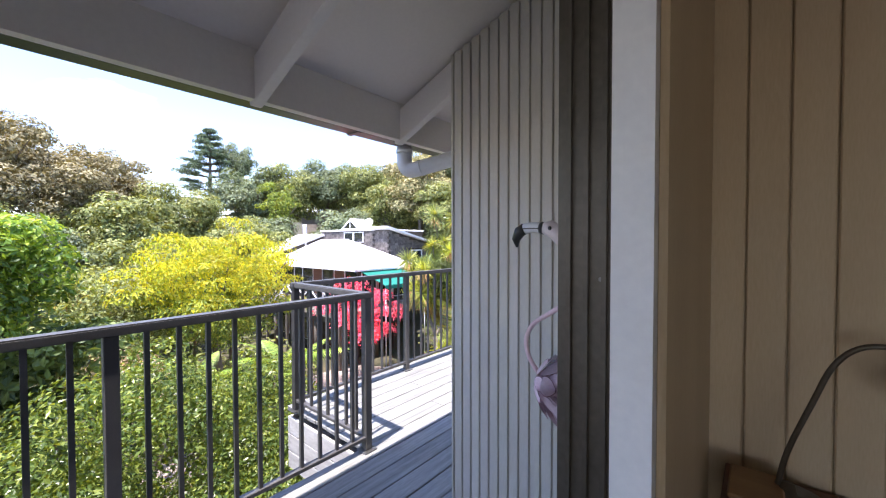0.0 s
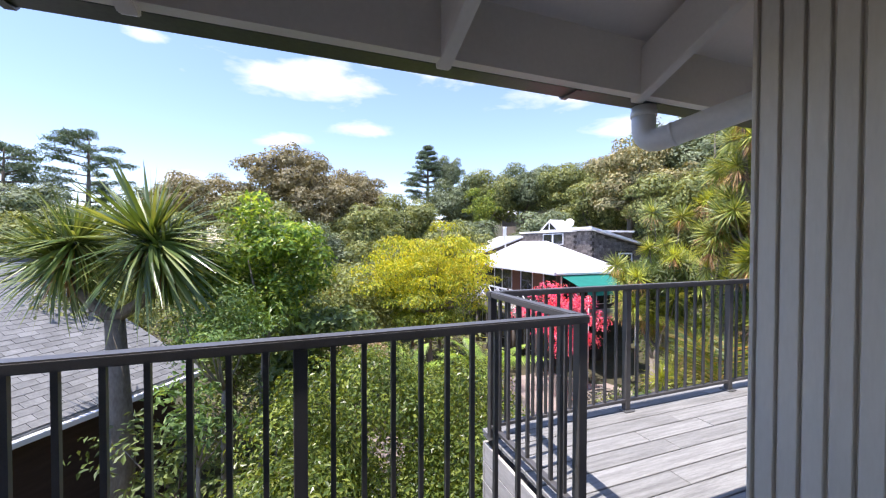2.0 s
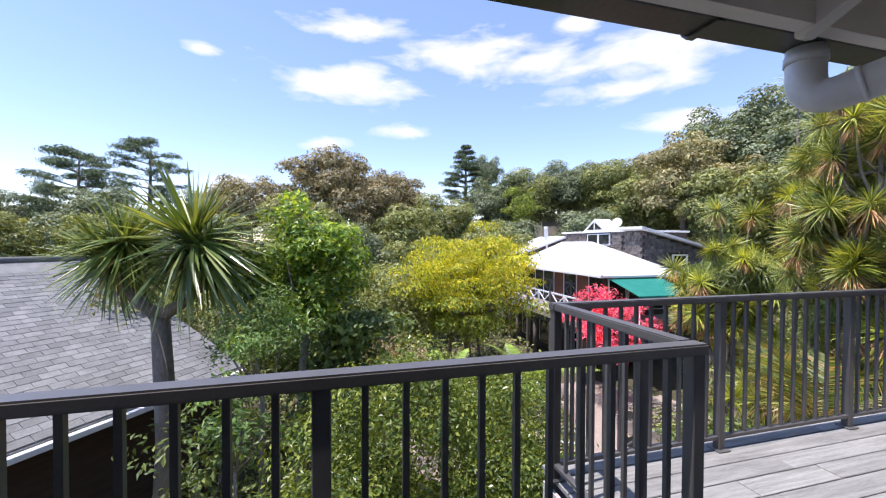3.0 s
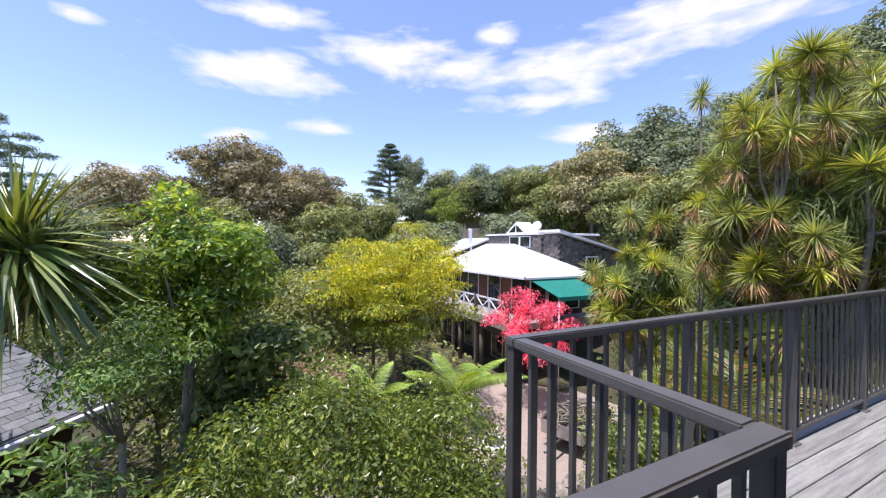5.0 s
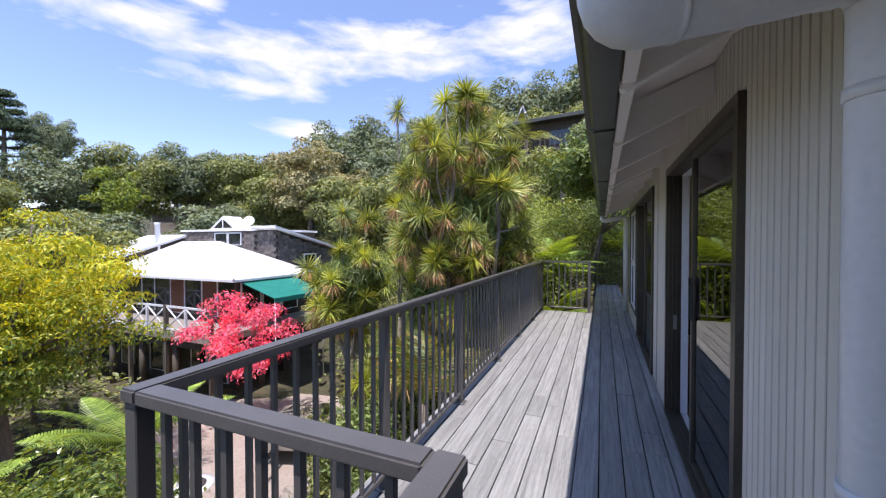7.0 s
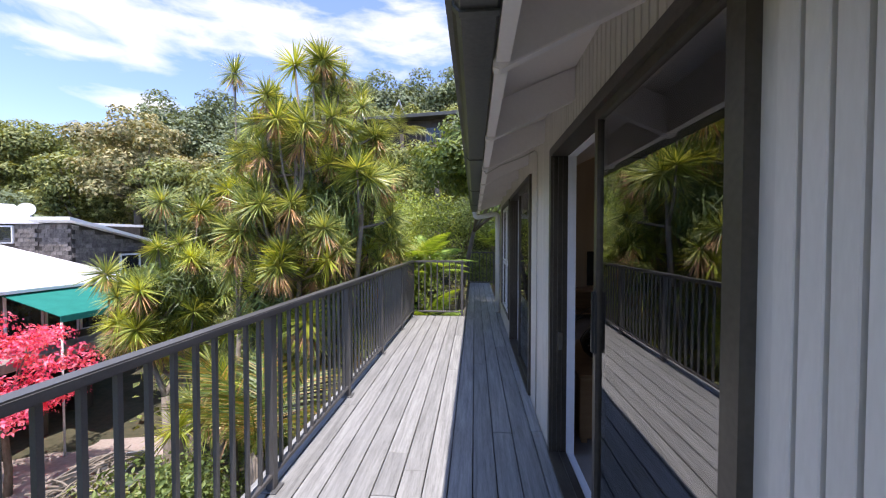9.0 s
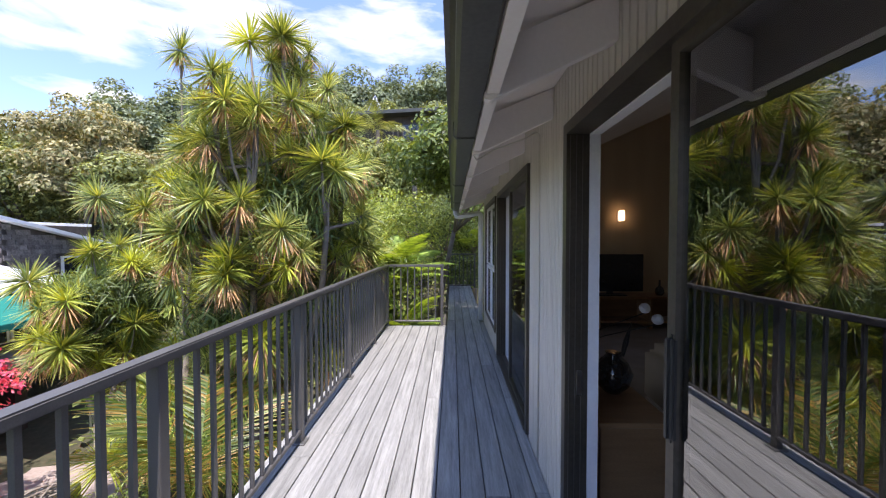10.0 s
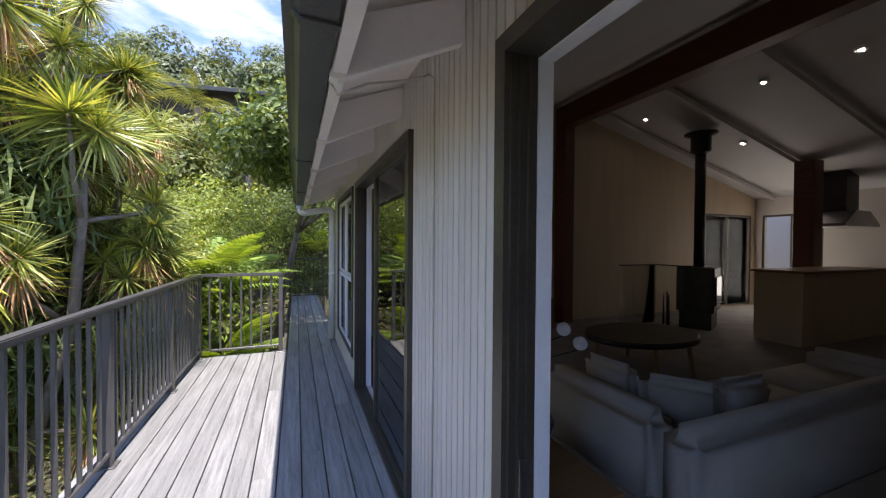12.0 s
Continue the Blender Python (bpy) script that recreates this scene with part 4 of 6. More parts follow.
# glazed front: each window with frame and pane
for k in range(7):
    x = -20.2 + 1.0 * k
    w = part("window", frame_bm(0.94, 1.45, 0.03, -0.03, 0.03), M_WHITE if k % 2 else M_DARKPOLE, villa, "framed window with dark glass")
    w.matrix_basis = pose(x + 0.94, 9.93, FLOOR + 0.25, 0, 0, 90)
    part("pane", box_bm(-0.006, 0.006, 0.03, 0.91, 0.015, 1.42), M_FARGLASS if k not in (3, 5) else M_BEAM, w, "" if k not in (3, 5) else "red-brown timber door panel")
for k in range(3):
    w = part("window", frame_bm(0.94, 1.45, 0.05, -0.03, 0.03), M_WHITE, villa, "white-framed window with dark glass")
    w.matrix_basis = pose(-13.13, 10.05 + 1.0 * k, FLOOR + 0.25)
    part("pane", box_bm(-0.006, 0.006, 0.05, 0.89, 0.025, 1.40), M_FARGLASS, w)
# upper shingled block and wing
part("upper_wall", box_bm(-20.5, -15.2, 12.6, 16.5, 0.0, 2.0), M_DARKWALL, villa)
part("parapet", box_bm(-20.6, -15.1, 12.5, 16.6, 2.0, 2.1, 0.01), M_VROOF, villa)
part("wing_wall", prism_bm([(12.6, -1.7), (17.2, -1.7), (17.2, 0.95), (12.6, 2.02)], "x", -15.2, -14.0), M_DARKWALL, villa)
part("wing_roof", prism_bm([(12.3, 2.1), (17.6, 0.87), (17.6, 0.97), (12.3, 2.22)], "x", -15.3, -13.7), M_VROOF, villa)
part("lower_roof", prism_bm([(9.6, 0.75), (12.6, 1.75), (12.6, 1.87), (9.6, 0.87)], "x", -23.5, -20.2), M_VROOF, villa)
part("lower_wall", prism_bm([(9.9, -1.7), (12.6, -1.7), (12.6, 1.74), (9.9, 0.82)], "x", -23.2, -20.5), M_DARKWALL, villa)
part("gable", prism_bm([(-18.95, 2.1), (-16.85, 2.1), (-17.9, 2.80)], "y", 12.9, 13.9), M_VROOF, villa)
for sx in (-1, 1):
    pane = part("gable_window", prism_bm([(-17.9 + sx * 0.06, 2.19), (-17.9 + sx * 0.68, 2.19), (-17.9 + sx * 0.06, 2.6)], "y", 12.87, 12.9), M_FARGLASS, villa)
for x in (-18.05, -17.1):
    w = part("window", frame_bm(0.92, 0.62, 0.05, -0.03, 0.03), M_WHITE, villa, "white-framed clerestory window")
    w.matrix_basis = pose(x + 0.92, 12.57, 1.32, 0, 0, 90)
    part("pane", box_bm(-0.006, 0.006, 0.05, 0.87, 0.025, 0.57), M_FARGLASS, w)
w = part("window", frame_bm(0.9, 1.0, 0.07, -0.03, 0.03), M_WHITE, villa, "white-framed window in the shingled wing")
w.matrix_basis = pose(-13.97, 14.3, -0.1)
part("pane", box_bm(-0.006, 0.006, 0.07, 0.83, 0.035, 0.93), M_FARGLASS, w)
fl2 = part("chimney_pipe", tube_bm([(-20.6, 11.4, 0.8), (-20.6, 11.4, 2.35), (-20.6, 11.4, 2.45)], [0.12, 0.12, 0.15], 12), M_WHITE, villa)
dish = part("satellite_dish", lathe_bm([(0.0001, 0.0), (0.14, 0.02), (0.24, 0.075), (0.255, 0.085), (0.24, 0.09), (0.13, 0.035), (0.0001, 0.015)], 20), M_WHITE, villa, "pale satellite dish")
dish.matrix_basis = pose(-15.8, 12.7, 2.46, 70, 0, 35)
part("dish_arm", tube_bm([(-15.8, 12.85, 2.1), (-15.8, 12.76, 2.44)], 0.03, 6), M_STEEL, villa)
# deck with crossed white rails
for x in (-21.4, -19.2, -17.0, -14.8, -12.4):
    part("deck_post", box_bm(x - 0.06, x + 0.06, 8.25, 8.37, -4.35, FLOOR + 0.95), M_DARKPOLE, villa)
for x in (-21.4, -19.2, -17.0, -14.8):
    fr = part("rail_panel", box_bm(x + 0.06, x + 2.14, 8.28, 8.33, FLOOR + 0.86, FLOOR + 0.93), M_WHITE, villa, "white crossed timber rail panel")
    for za, zb in ((0.1, 0.86), (0.86, 0.1)):
        for h in (0.0, 1.04):
            part("cross_bar", tube_bm([(x + 0.08 + h, 8.305, FLOOR + za), (x + 1.1 + h, 8.305, FLOOR + zb)], 0.028, 5), M_WHITE, fr)
    part("bottom_bar", box_bm(x + 0.06, x + 2.14, 8.28, 8.33, FLOOR + 0.05, FLOOR + 0.11), M_WHITE, fr)
    part("mid_post", box_bm(x + 1.06, x + 1.14, 8.27, 8.34, FLOOR, FLOOR + 0.86), M_WHITE, fr)
for x in (-20.5, -18.6, -16.6, -14.6, -12.6):
    for y in (8.5, 10.5):
        part("pole", tube_bm([(x, y, -4.4), (x + 0.03, y, FLOOR - 0.25)], 0.11, 9), M_DARKPOLE, villa)
part("bearer", box_bm(-21.6, -12.2, 8.36, 8.50, FLOOR - 0.55, FLOOR - 0.26), M_DARKPOLE, villa)
part("lower_back_wall", box_bm(-21.0, -13.0, 12.0, 12.3, -4.4, FLOOR - 0.26), M_DARKWALL, villa)
part("lower_front_wall", box_bm(-20.9, -13.1, 9.75, 9.9, -4.4, FLOOR - 0.26), M_DARKWALL, villa)
for x in (-20.4, -18.3, -15.6, -14.4):
    w = part("window", frame_bm(0.95, 1.6, 0.04, -0.03, 0.03), M_WHITE, villa, "lower window with dark reflecting glass")
    w.matrix_basis = pose(x + 0.95, 9.72, -4.0, 0, 0, 90)
    part("pane", box_bm(-0.006, 0.006, 0.04, 0.91, 0.02, 1.56), M_FARGLASS, w)
part("lower_door", box_bm(-17.2, -16.3, 9.7, 9.75, -4.3, -2.3, 0.006), M_BEAM, villa, "red-brown lower door")
# shingles on the walls that face the deck
shingle = mesh_of("shingle", box_bm(-0.105, 0.105, -0.03, 0.0, -0.16, 0.0, 0.0), M_SHINGLE)
sg = random.Random(8)
wall_u = [o for o in villa.children if o.name.startswith("upper_wall")][0]
wall_w = [o for o in villa.children if o.name.startswith("wing_wall")][0]
for rr in range(7):
    z = 1.98 - 0.15 * rr
    for k in range(24):
        x = -20.4 + 0.22 * k + (0.11 if rr % 2 else 0)
        if x < -15.25 and not (-18.2 < x < -16.05 and 1.2 < z < 2.05):
            ob = part("shingle", shingle, None, wall_u)
            ob.matrix_basis = pose(x, 12.6 - sg.uniform(0, 0.012), z, -5, 0, 0)
for rr in range(14):
    z = 1.95 - 0.16 * rr
    for k in range(20):
        y = 12.7 + 0.22 * k + (0.11 if rr % 2 else 0)
        if z < 1.99 - 0.233 * (y - 12.6) and not (14.2 < y < 15.3 and -0.15 < z < 1.1):
            ob = part("shingle", shingle, None, wall_w)
            ob.matrix_basis = pose(-14.0 + sg.uniform(0, 0.012), y, z, -5, 0, 90)
for rr in range(14):
    for k in range(5):
        part("shingle", shingle, None, wall_w).matrix_basis = pose(-15.08 + 0.22 * k + (0.11 if rr % 2 else 0), 12.6 - sg.uniform(0, 0.012), 1.97 - 0.15 * rr, -5, 0, 0)
awning = thing("awning", "green canvas awning on poles beside the neighbouring house", "awning", (-0.3, -0.3, 0))
part("canvas", prism_bm([(-12.8, 0.0), (-11.0, -0.55), (-11.0, -0.57), (-12.8, -0.02)], "y", 9.7, 12.3), M_CANVAS, awning)
part("valance", box_bm(-11.0, -10.985, 9.7, 12.3, -0.72, -0.56), M_CANVAS, awning)
for y in (9.75, 12.25):
    part("pole", tube_bm([(-11.02, y, ground_z(-11, y)), (-11.02, y, -0.56)], 0.025, 8), M_WHITE, awning)

# far roofs among the trees
for x, y, z, col, label in ((-37.7, 24.0, 5.0, M_VROOF, "distant white-roofed house among trees"), (-39.0, 9.6, 2.9, mat("orange_tile", (0.35, 0.13, 0.07), (0.45, 0.2, 0.11), 0.8), "distant house with an orange tile roof")):
    h = thing("house", label, "house", (x, y, z - 2.6), 20)
    part("wall", box_bm(-2.5, 2.5, -2, 2, -3.0, 2.2), M_POLE, h)
    part("roof", prism_bm([(-2.4, 2.2), (2.4, 2.2), (0, 3.2)], "x", -2.9, 2.9), col, h)
hill = thing("house", "dark hillside house with a flat roof among the trees", "house", (-4.7, 29.5, 7.7), -8)
part("wall", box_bm(-3.6, 3.6, -2, 3, -3.0, 2.3), M_DARKWALL, hill)
part("roof", box_bm(-4.2, 4.2, -2.8, 3.4, 2.3, 2.55, 0.02), M_GUTTER, hill)
part("window", box_bm(1.0, 2.6, -2.04, -2.0, 0.7, 1.7), M_FARGLASS, hill)
part("balcony", box_bm(0.6, 4.6, -3.4, -2.0, 0.0, 0.15), M_DARKPOLE, hill)
for k in range(12):
    part("baluster", box_bm(0.65 + 0.34 * k, 0.70 + 0.34 * k, -3.38, -3.33, 0.15, 1.0), M_DARKPOLE, hill)
for a, c in (((-2.0, -1.5, 2.55), (-1.3, -1.2, 4.2)), ((-0.6, -1.5, 2.55), (-1.3, -1.2, 4.2)), ((-1.3, 0.0, 2.55), (-1.3, -1.2, 4.2))):
    part("mast_stay", tube_bm([a, c], 0.04, 6), M_STEEL, hill)

# ---- neighbour with the shingle roof ----
M_TILE = mat("pale_grey_roof_shingle", (0.13, 0.133, 0.132), (0.21, 0.213, 0.21), 0.85, scale=4, bump=0.25, fine=30, piece=0.2, island=0.1)
nb = thing("house", "low neighbouring house with a grey shingle roof and dark brown walls", "house", (-9.5, -3.5, -1.55), math.degrees(math.atan2(-1.89, 2.75)))
# local x runs along the eave, local -y up the slope
PITCHT, RUN = 0.46, 5.4
part("wall", box_bm(0.3, 16, -10.4, -0.45, -2.9, -0.02), mat("dark_brown_wall", (0.035, 0.02, 0.014), (0.06, 0.036, 0.026), 0.85, scale=2, stretch=(1, 1, 6), bump=0.2), nb)
roof_n = part("roof", prism_bm([(0.0, 0.0), (-RUN, RUN * PITCHT), (-2 * RUN, 0.0), (-2 * RUN, -0.12), (-RUN, RUN * PITCHT - 0.12), (0.0, -0.12)], "x", 0.0, 16.0), M_TILE, nb)
part("gutter", box_bm(0, 16, 0.0, 0.10, -0.13, -0.03, 0.01), M_WHITE, nb)
part("ridge_cap", tube_bm([(0, -RUN, RUN * PITCHT + 0.02), (16, -RUN, RUN * PITCHT + 0.02)], 0.09, 8), M_TILE, nb)
TW, TD = 0.30, 0.165
tile_slope = -math.degrees(math.atan(PITCHT)) + 2.5
tile = mesh_of("shingle", box_bm(-TW / 2 + 0.004, TW / 2 - 0.004, -TD - 0.01, 0.0, 0.0, 0.016), M_TILE)
tile_rng = random.Random(6)
rest = bmesh.new()
for rr in range(32):
    run = TD * math.cos(math.atan(PITCHT)) * rr + 0.02
    for k in range(50):
        m = pose(0.2 + TW * k + (TW / 2 if rr % 2 else 0), -run, run * PITCHT + 0.010 + tile_rng.uniform(0, 0.004), tile_slope, 0, tile_rng.uniform(-0.4, 0.4))
        if 2 <= k < 12 and rr < 30:
            part("shingle", tile, None, roof_n).matrix_basis = m
        else:
            add_box(rest, -TW / 2 + 0.004, TW / 2 - 0.004, -TD - 0.01, 0.0, 0.0, 0.016, m)
tagged(part("shingle_field", rest, M_TILE, roof_n), kind="stuff")

# ---- driveway things ----
cover = thing("manhole_cover", "round grey manhole cover in a pale concrete ring", "manhole cover", (-9.33, 5.13, -4.265))
part("ring", lathe_bm([(0.0001, 0.0), (0.46, 0.0), (0.46, 0.025), (0.30, 0.03), (0.0001, 0.03)], 28), M_PIPE, cover)
part("lid", lathe_bm([(0.0001, 0.03), (0.28, 0.03), (0.28, 0.045), (0.0001, 0.045)], 28), M_PLATE, cover)
trailer = thing("trailer", "small grey metal box trailer heaped with cut branches", "trailer", (-8.4, 7.4, -4.26), 20)
part("tray", box_bm(-0.6, 0.6, -1.0, 1.0, 0.42, 0.48), M_PLATE, trailer)
for x0, x1, y0, y1 in ((-0.62, -0.58, -1.0, 1.0), (0.58, 0.62, -1.0, 1.0), (-0.58, 0.58, -1.02, -0.98), (-0.58, 0.58, 0.98, 1.02)):
    part("side", box_bm(x0, x1, y0, y1, 0.44, 0.80, 0.004), M_STEEL, trailer)
for x in (-0.72, 0.72):
    wl2 = part("wheel", tube_bm([(x - 0.08, 0, 0.27), (x + 0.08, 0, 0.27)], 0.27, 20), M_BLACK, trailer)
    part("rim", tube_bm([(x - 0.09, 0, 0.27), (x + 0.09, 0, 0.27)], 0.15, 16), M_STEEL, wl2)
    part("mudguard", box_bm(x - 0.1, x + 0.1, -0.35, 0.35, 0.56, 0.59, 0.01), M_PLATE, trailer)
part("drawbar", tube_bm([(0, -1.0, 0.42), (0, -1.9, 0.40)], 0.035, 6), M_PLATE, trailer)
sg = random.Random(12)
for n in range(2):
    lx, ly, lz = ((-8.4, 7.4, -3.8), (-6.6, 7.0, -4.25))[n]
    pile = tagged(thing("branch_pile", ("tangled pile of cut grey branches in the trailer", "heap of cut grey branches beside the driveway")[n], "branches", (lx, ly, lz)), kind="stuff")
    bp = bmesh.new()
    for k in range(80):
        a = sg.uniform(0, 3.14)
        p = Vector((sg.uniform(-0.45, 0.45), sg.uniform(-0.8, 0.8), sg.uniform(0.02, 0.5)))
        q = Vector((math.cos(a), math.sin(a), sg.uniform(-0.2, 0.35))) * sg.uniform(0.3, 0.75)
        add_tube(bp, [p - q * 0.6, p + Vector((0, 0, 0.05)), p + q * 0.6], [0.025, 0.02, 0.008], 5)
    part("branches", bp, M_PALEBARK, pile)
M_YEL = mat("yellow_plastic", (0.62, 0.36, 0.01), (0.75, 0.46, 0.02), 0.4, bump=0.03)
M_BIN = mat("dark_green_plastic", (0.02, 0.05, 0.035), (0.03, 0.07, 0.05), 0.45, bump=0.03)
for x, y in ((-6.15, 1.55), (-6.3, -1.4)):
    wb = thing("wheelie_bin", "wheelie bin with a bright yellow lid below the deck", "bin", (x, y, ground_z(x, y)), 15, "wheelie bins")
    part("body", prism_bm([(-0.22, 0.0), (0.22, 0.0), (0.28, 0.95), (-0.28, 0.95)], "y", -0.26, 0.26, 0.015), M_YEL, wb)
    part("lid", box_bm(-0.31, 0.31, -0.30, 0.30, 0.95, 1.02, 0.02, 2), M_YEL, wb)
    for s in (-0.2, 0.2):
        part("wheel", tube_bm([(-0.24, s - 0.03, 0.1), (-0.24, s + 0.03, 0.1)], 0.1, 12), M_BLACK, wb)
stone = [mesh_of("stone", bmx, M_POLE) for bmx in [bmesh.new() for _ in range(3)]]
for i, me in enumerate(stone):
    bs = bmesh.new()
    bmesh.ops.create_icosphere(bs, subdivisions=2, radius=0.2)
    for v in bs.verts:
        v.co = v.co * (1 + 0.45 * noise.noise(v.co * 6 + Vector((i * 9, 0, 0))))
        v.co.z *= 0.7
    bs.to_mesh(me)
    bs.free()
edge = thing("stone_edging", "row of rough stones edging the driveway", "stones", (-6.7, 3.5, -4.28))
for k in range(26):
    ob = part("stone", stone[k % 3], None, edge)
    ob.matrix_basis = Matrix.LocRotScale((sg.uniform(-0.12, 0.12) - 0.2 * math.sin(k * 0.12), -2.5 + 0.24 * k, 0.06), Euler((0, 0, k * 1.7)), Vector((1, 1, 1)) * sg.uniform(0.7, 1.3))

bm = bmesh.new()
add_box(bm, 7.2, 12.0, 9.9, 10.05, -4.0, 2.6)
add_box(bm, 11.85, 12.0, 5.0, 9.9, -4.0, 2.6)
structure("garden_wall", bm, M_PLASTER, "pale rendered wall outside the kitchen windows", "wall")

# ---- plants ----
plant_rng = np.random.default_rng(7)


def leaf_mesh(name, centres, sizes, outward, length, width, material, droop=0.0, loose=0.55, corners=4):
    """Many small leaves at the centres, of three or four corners, turned roughly outward."""
    k = len(centres)
    normal = outward + plant_rng.normal(0, loose, (k, 3)) + np.array((0, 0, 0.35))
    normal /= np.linalg.norm(normal, axis=1, keepdims=True)
    way = plant_rng.normal(0, 1, (k, 3)) + outward * 0.7 - np.array((0, 0, droop))
    way -= normal * np.sum(way * normal, axis=1, keepdims=True)
    way /= np.linalg.norm(way, axis=1, keepdims=True)
    side = np.cross(normal, way)
    l = (length * sizes)[:, None]
    w = (width * sizes)[:, None]
    base, tip = centres - way * l / 2, centres + way * l / 2 - normal * l * 0.12
    mid = centres + normal * l * 0.05 - way * l * 0.08
    rim = (base, mid + side * w / 2, tip, mid - side * w / 2) if corners == 4 else (base + side * w / 2, tip, base - side * w / 2)
    verts = np.stack(rim, axis=1).reshape(-1, 3)
    me = bpy.data.meshes.new(name)
    me.from_pydata(verts.tolist(), [], (np.arange(k)[:, None] * corners + np.arange(corners)).tolist())
    me.materials.append(material)
    return me


def clump_points(clumps, per, shell=0.55):
    """Points in the outer shells of ellipsoid clumps ((centre), (radii)), with their outward ways."""
    pts, outs = [], []
    for c, r in clumps:
        n = max(20, int(per * (r[0] * r[1] + r[0] * r[2] + r[1] * r[2]) / 3))
        d = plant_rng.normal(0, 1, (n, 3))
        d /= np.linalg.norm(d, axis=1, keepdims=True)
        d[:, 2] = np.where(d[:, 2] < -0.5, -d[:, 2], d[:, 2])
        f = shell + (1.08 - shell) * plant_rng.random((n, 1)) ** 0.6
        pts.append(np.array(c) + d * np.array(r) * f)
        outs.append(d)
    return np.concatenate(pts), np.concatenate(outs)


def crown_clumps(centre, radii, count, size, seed):
    """Uneven clumps spread through an ellipsoid crown."""
    g = np.random.default_rng(seed)
    out = []
    for i in range(count):
        d = g.normal(0, 1, 3)
        d /= np.linalg.norm(d)
        d[2] = d[2] * 0.9 + 0.12
        f = g.uniform(0.35, 0.95)
        s = size * g.uniform(0.6, 1.25)
        out.append((np.array(centre) + d * np.array(radii) * f, np.array((s, s, s * g.uniform(0.55, 0.85)))))
    return out


def trunk_bm(base, clumps, r, fork=0.45, limbs=7, lean=(0, 0)):
    """A tapered trunk from base that forks into limbs running to some of the clumps."""
    bm = bmesh.new()
    base = Vector(base)
    top = Vector(np.mean([c for c, _ in clumps], axis=0))
    f = base.lerp(top, fork) + Vector((lean[0], lean[1], 0))
    add_tube(bm, [base - Vector((0, 0, 0.3)), base.lerp(f, 0.3) + Vector((r * 0.6, 0, 0)), base.lerp(f, 0.7) - Vector((r * 0.4, r * 0.3, 0)), f], [r * 1.25, r, r * 0.85, r * 0.7], 9)
    for c, _ in clumps[:limbs]:
        c = Vector(c)
        add_tube(bm, [f - Vector((0, 0, r * 0.4)), f.lerp(c, 0.5) + Vector((0, 0, -0.12 * (c - f).length)), c], [r * 0.5, r * 0.3, r * 0.1], 6)
    return bm


def tree(name, label, category, base, centre, radii, count, size, per, leaf, leaf_len, leaf_wid, seed, trunk=0.12, bark=None, droop=0.0, shell=0.5, group="", under=None, under_z=0.0, flat=1.0):
    """A tree or bush at base; its crown is built about centre."""
    t = thing(name, label, category, base, 0, group)
    off = np.array(centre) - np.array(base)
    clumps = crown_clumps(off, radii, count, size, seed)
    clumps = [(c, r * np.array((1, 1, flat))) for c, r in clumps]
    pts, outs = clump_points(clumps, per, shell)
    sizes = plant_rng.uniform(0.6, 1.25, len(pts))
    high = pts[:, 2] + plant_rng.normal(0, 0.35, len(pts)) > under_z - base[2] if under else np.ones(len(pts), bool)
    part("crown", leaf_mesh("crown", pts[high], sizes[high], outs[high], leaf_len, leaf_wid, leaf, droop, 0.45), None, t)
    # lower leaves: greener, and darker with the crown's own shade in the colour
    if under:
        part("lower_crown", leaf_mesh("lower_crown", pts[~high], sizes[~high], outs[~high], leaf_len, leaf_wid, under, droop, 0.45), None, t, "greener lower leaves with crown shade in their darker colour")
    part("trunk", trunk_bm((0, 0, 0), clumps, trunk, 0.78), bark or M_BARK, t)
    return t


def g0(x, y):
    return (x, y, ground_z(x, y) - 0.05)


# near plants below the deck
for i, (x, y, top, rx, ry, rz) in enumerate(((-4.7, -0.4, -0.5, 1.2, 1.2, 1.5), (-5.0, 1.1, -0.75, 1.3, 1.15, 1.4), (-3.7, 0.8, -1.5, 1.0, 1.2, 1.3), (-3.6, -1.6, -1.2, 1.1, 1.1, 1.5))):
    tree("hedge_tree", "dense glossy dark green hedge tree below the deck", "tree", g0(x, y), (x, y, top - rz * 0.62), (rx, ry, rz), 40, 0.55, 2100, L_HEDGE, 0.07, 0.034, 20 + i, 0.06, shell=0.55, group="hedge below the deck")
tree("broadleaf_tree", "rounded tree with large bright green leaves beyond the hedge", "tree", g0(-7.2, -2.0), (-7.2, -1.95, 0.75), (1.05, 1.1, 1.6), 60, 0.42, 1300, L_BROAD, 0.13, 0.06, 40, 0.1, M_PALEBARK)
tree("broadleaf_tree", "tall leafy green tree standing behind the hedge", "tree", g0(-7.6, -0.9), (-7.6, -1.0, -0.9), (0.8, 0.9, 1.2), 24, 0.5, 700, L_DARK, 0.17, 0.085, 41, 0.09)
tree("young_tree", "small tree with fresh pale green feathery leaves", "tree", g0(-6.1, -2.45), (-6.1, -2.45, -0.05), (0.85, 0.9, 0.75), 34, 0.32, 1500, L_LIGHT, 0.08, 0.03, 42, 0.05, M_PALEBARK)
tree("young_tree", "small pale green shrub with thin pale stems", "tree", g0(-5.25, -2.6), (-5.25, -2.6, -0.95), (0.55, 0.6, 0.45), 12, 0.3, 600, L_LIGHT, 0.12, 0.05, 43, 0.035, M_PALEBARK)
tree("dark_shrub", "dark shaded green shrub under the taller trees", "shrub", g0(-6.3, -3.2), (-6.3, -3.2, -2.2), (1.2, 1.2, 1.2), 18, 0.5, 350, L_DARK, 0.13, 0.055, 44, 0.05)
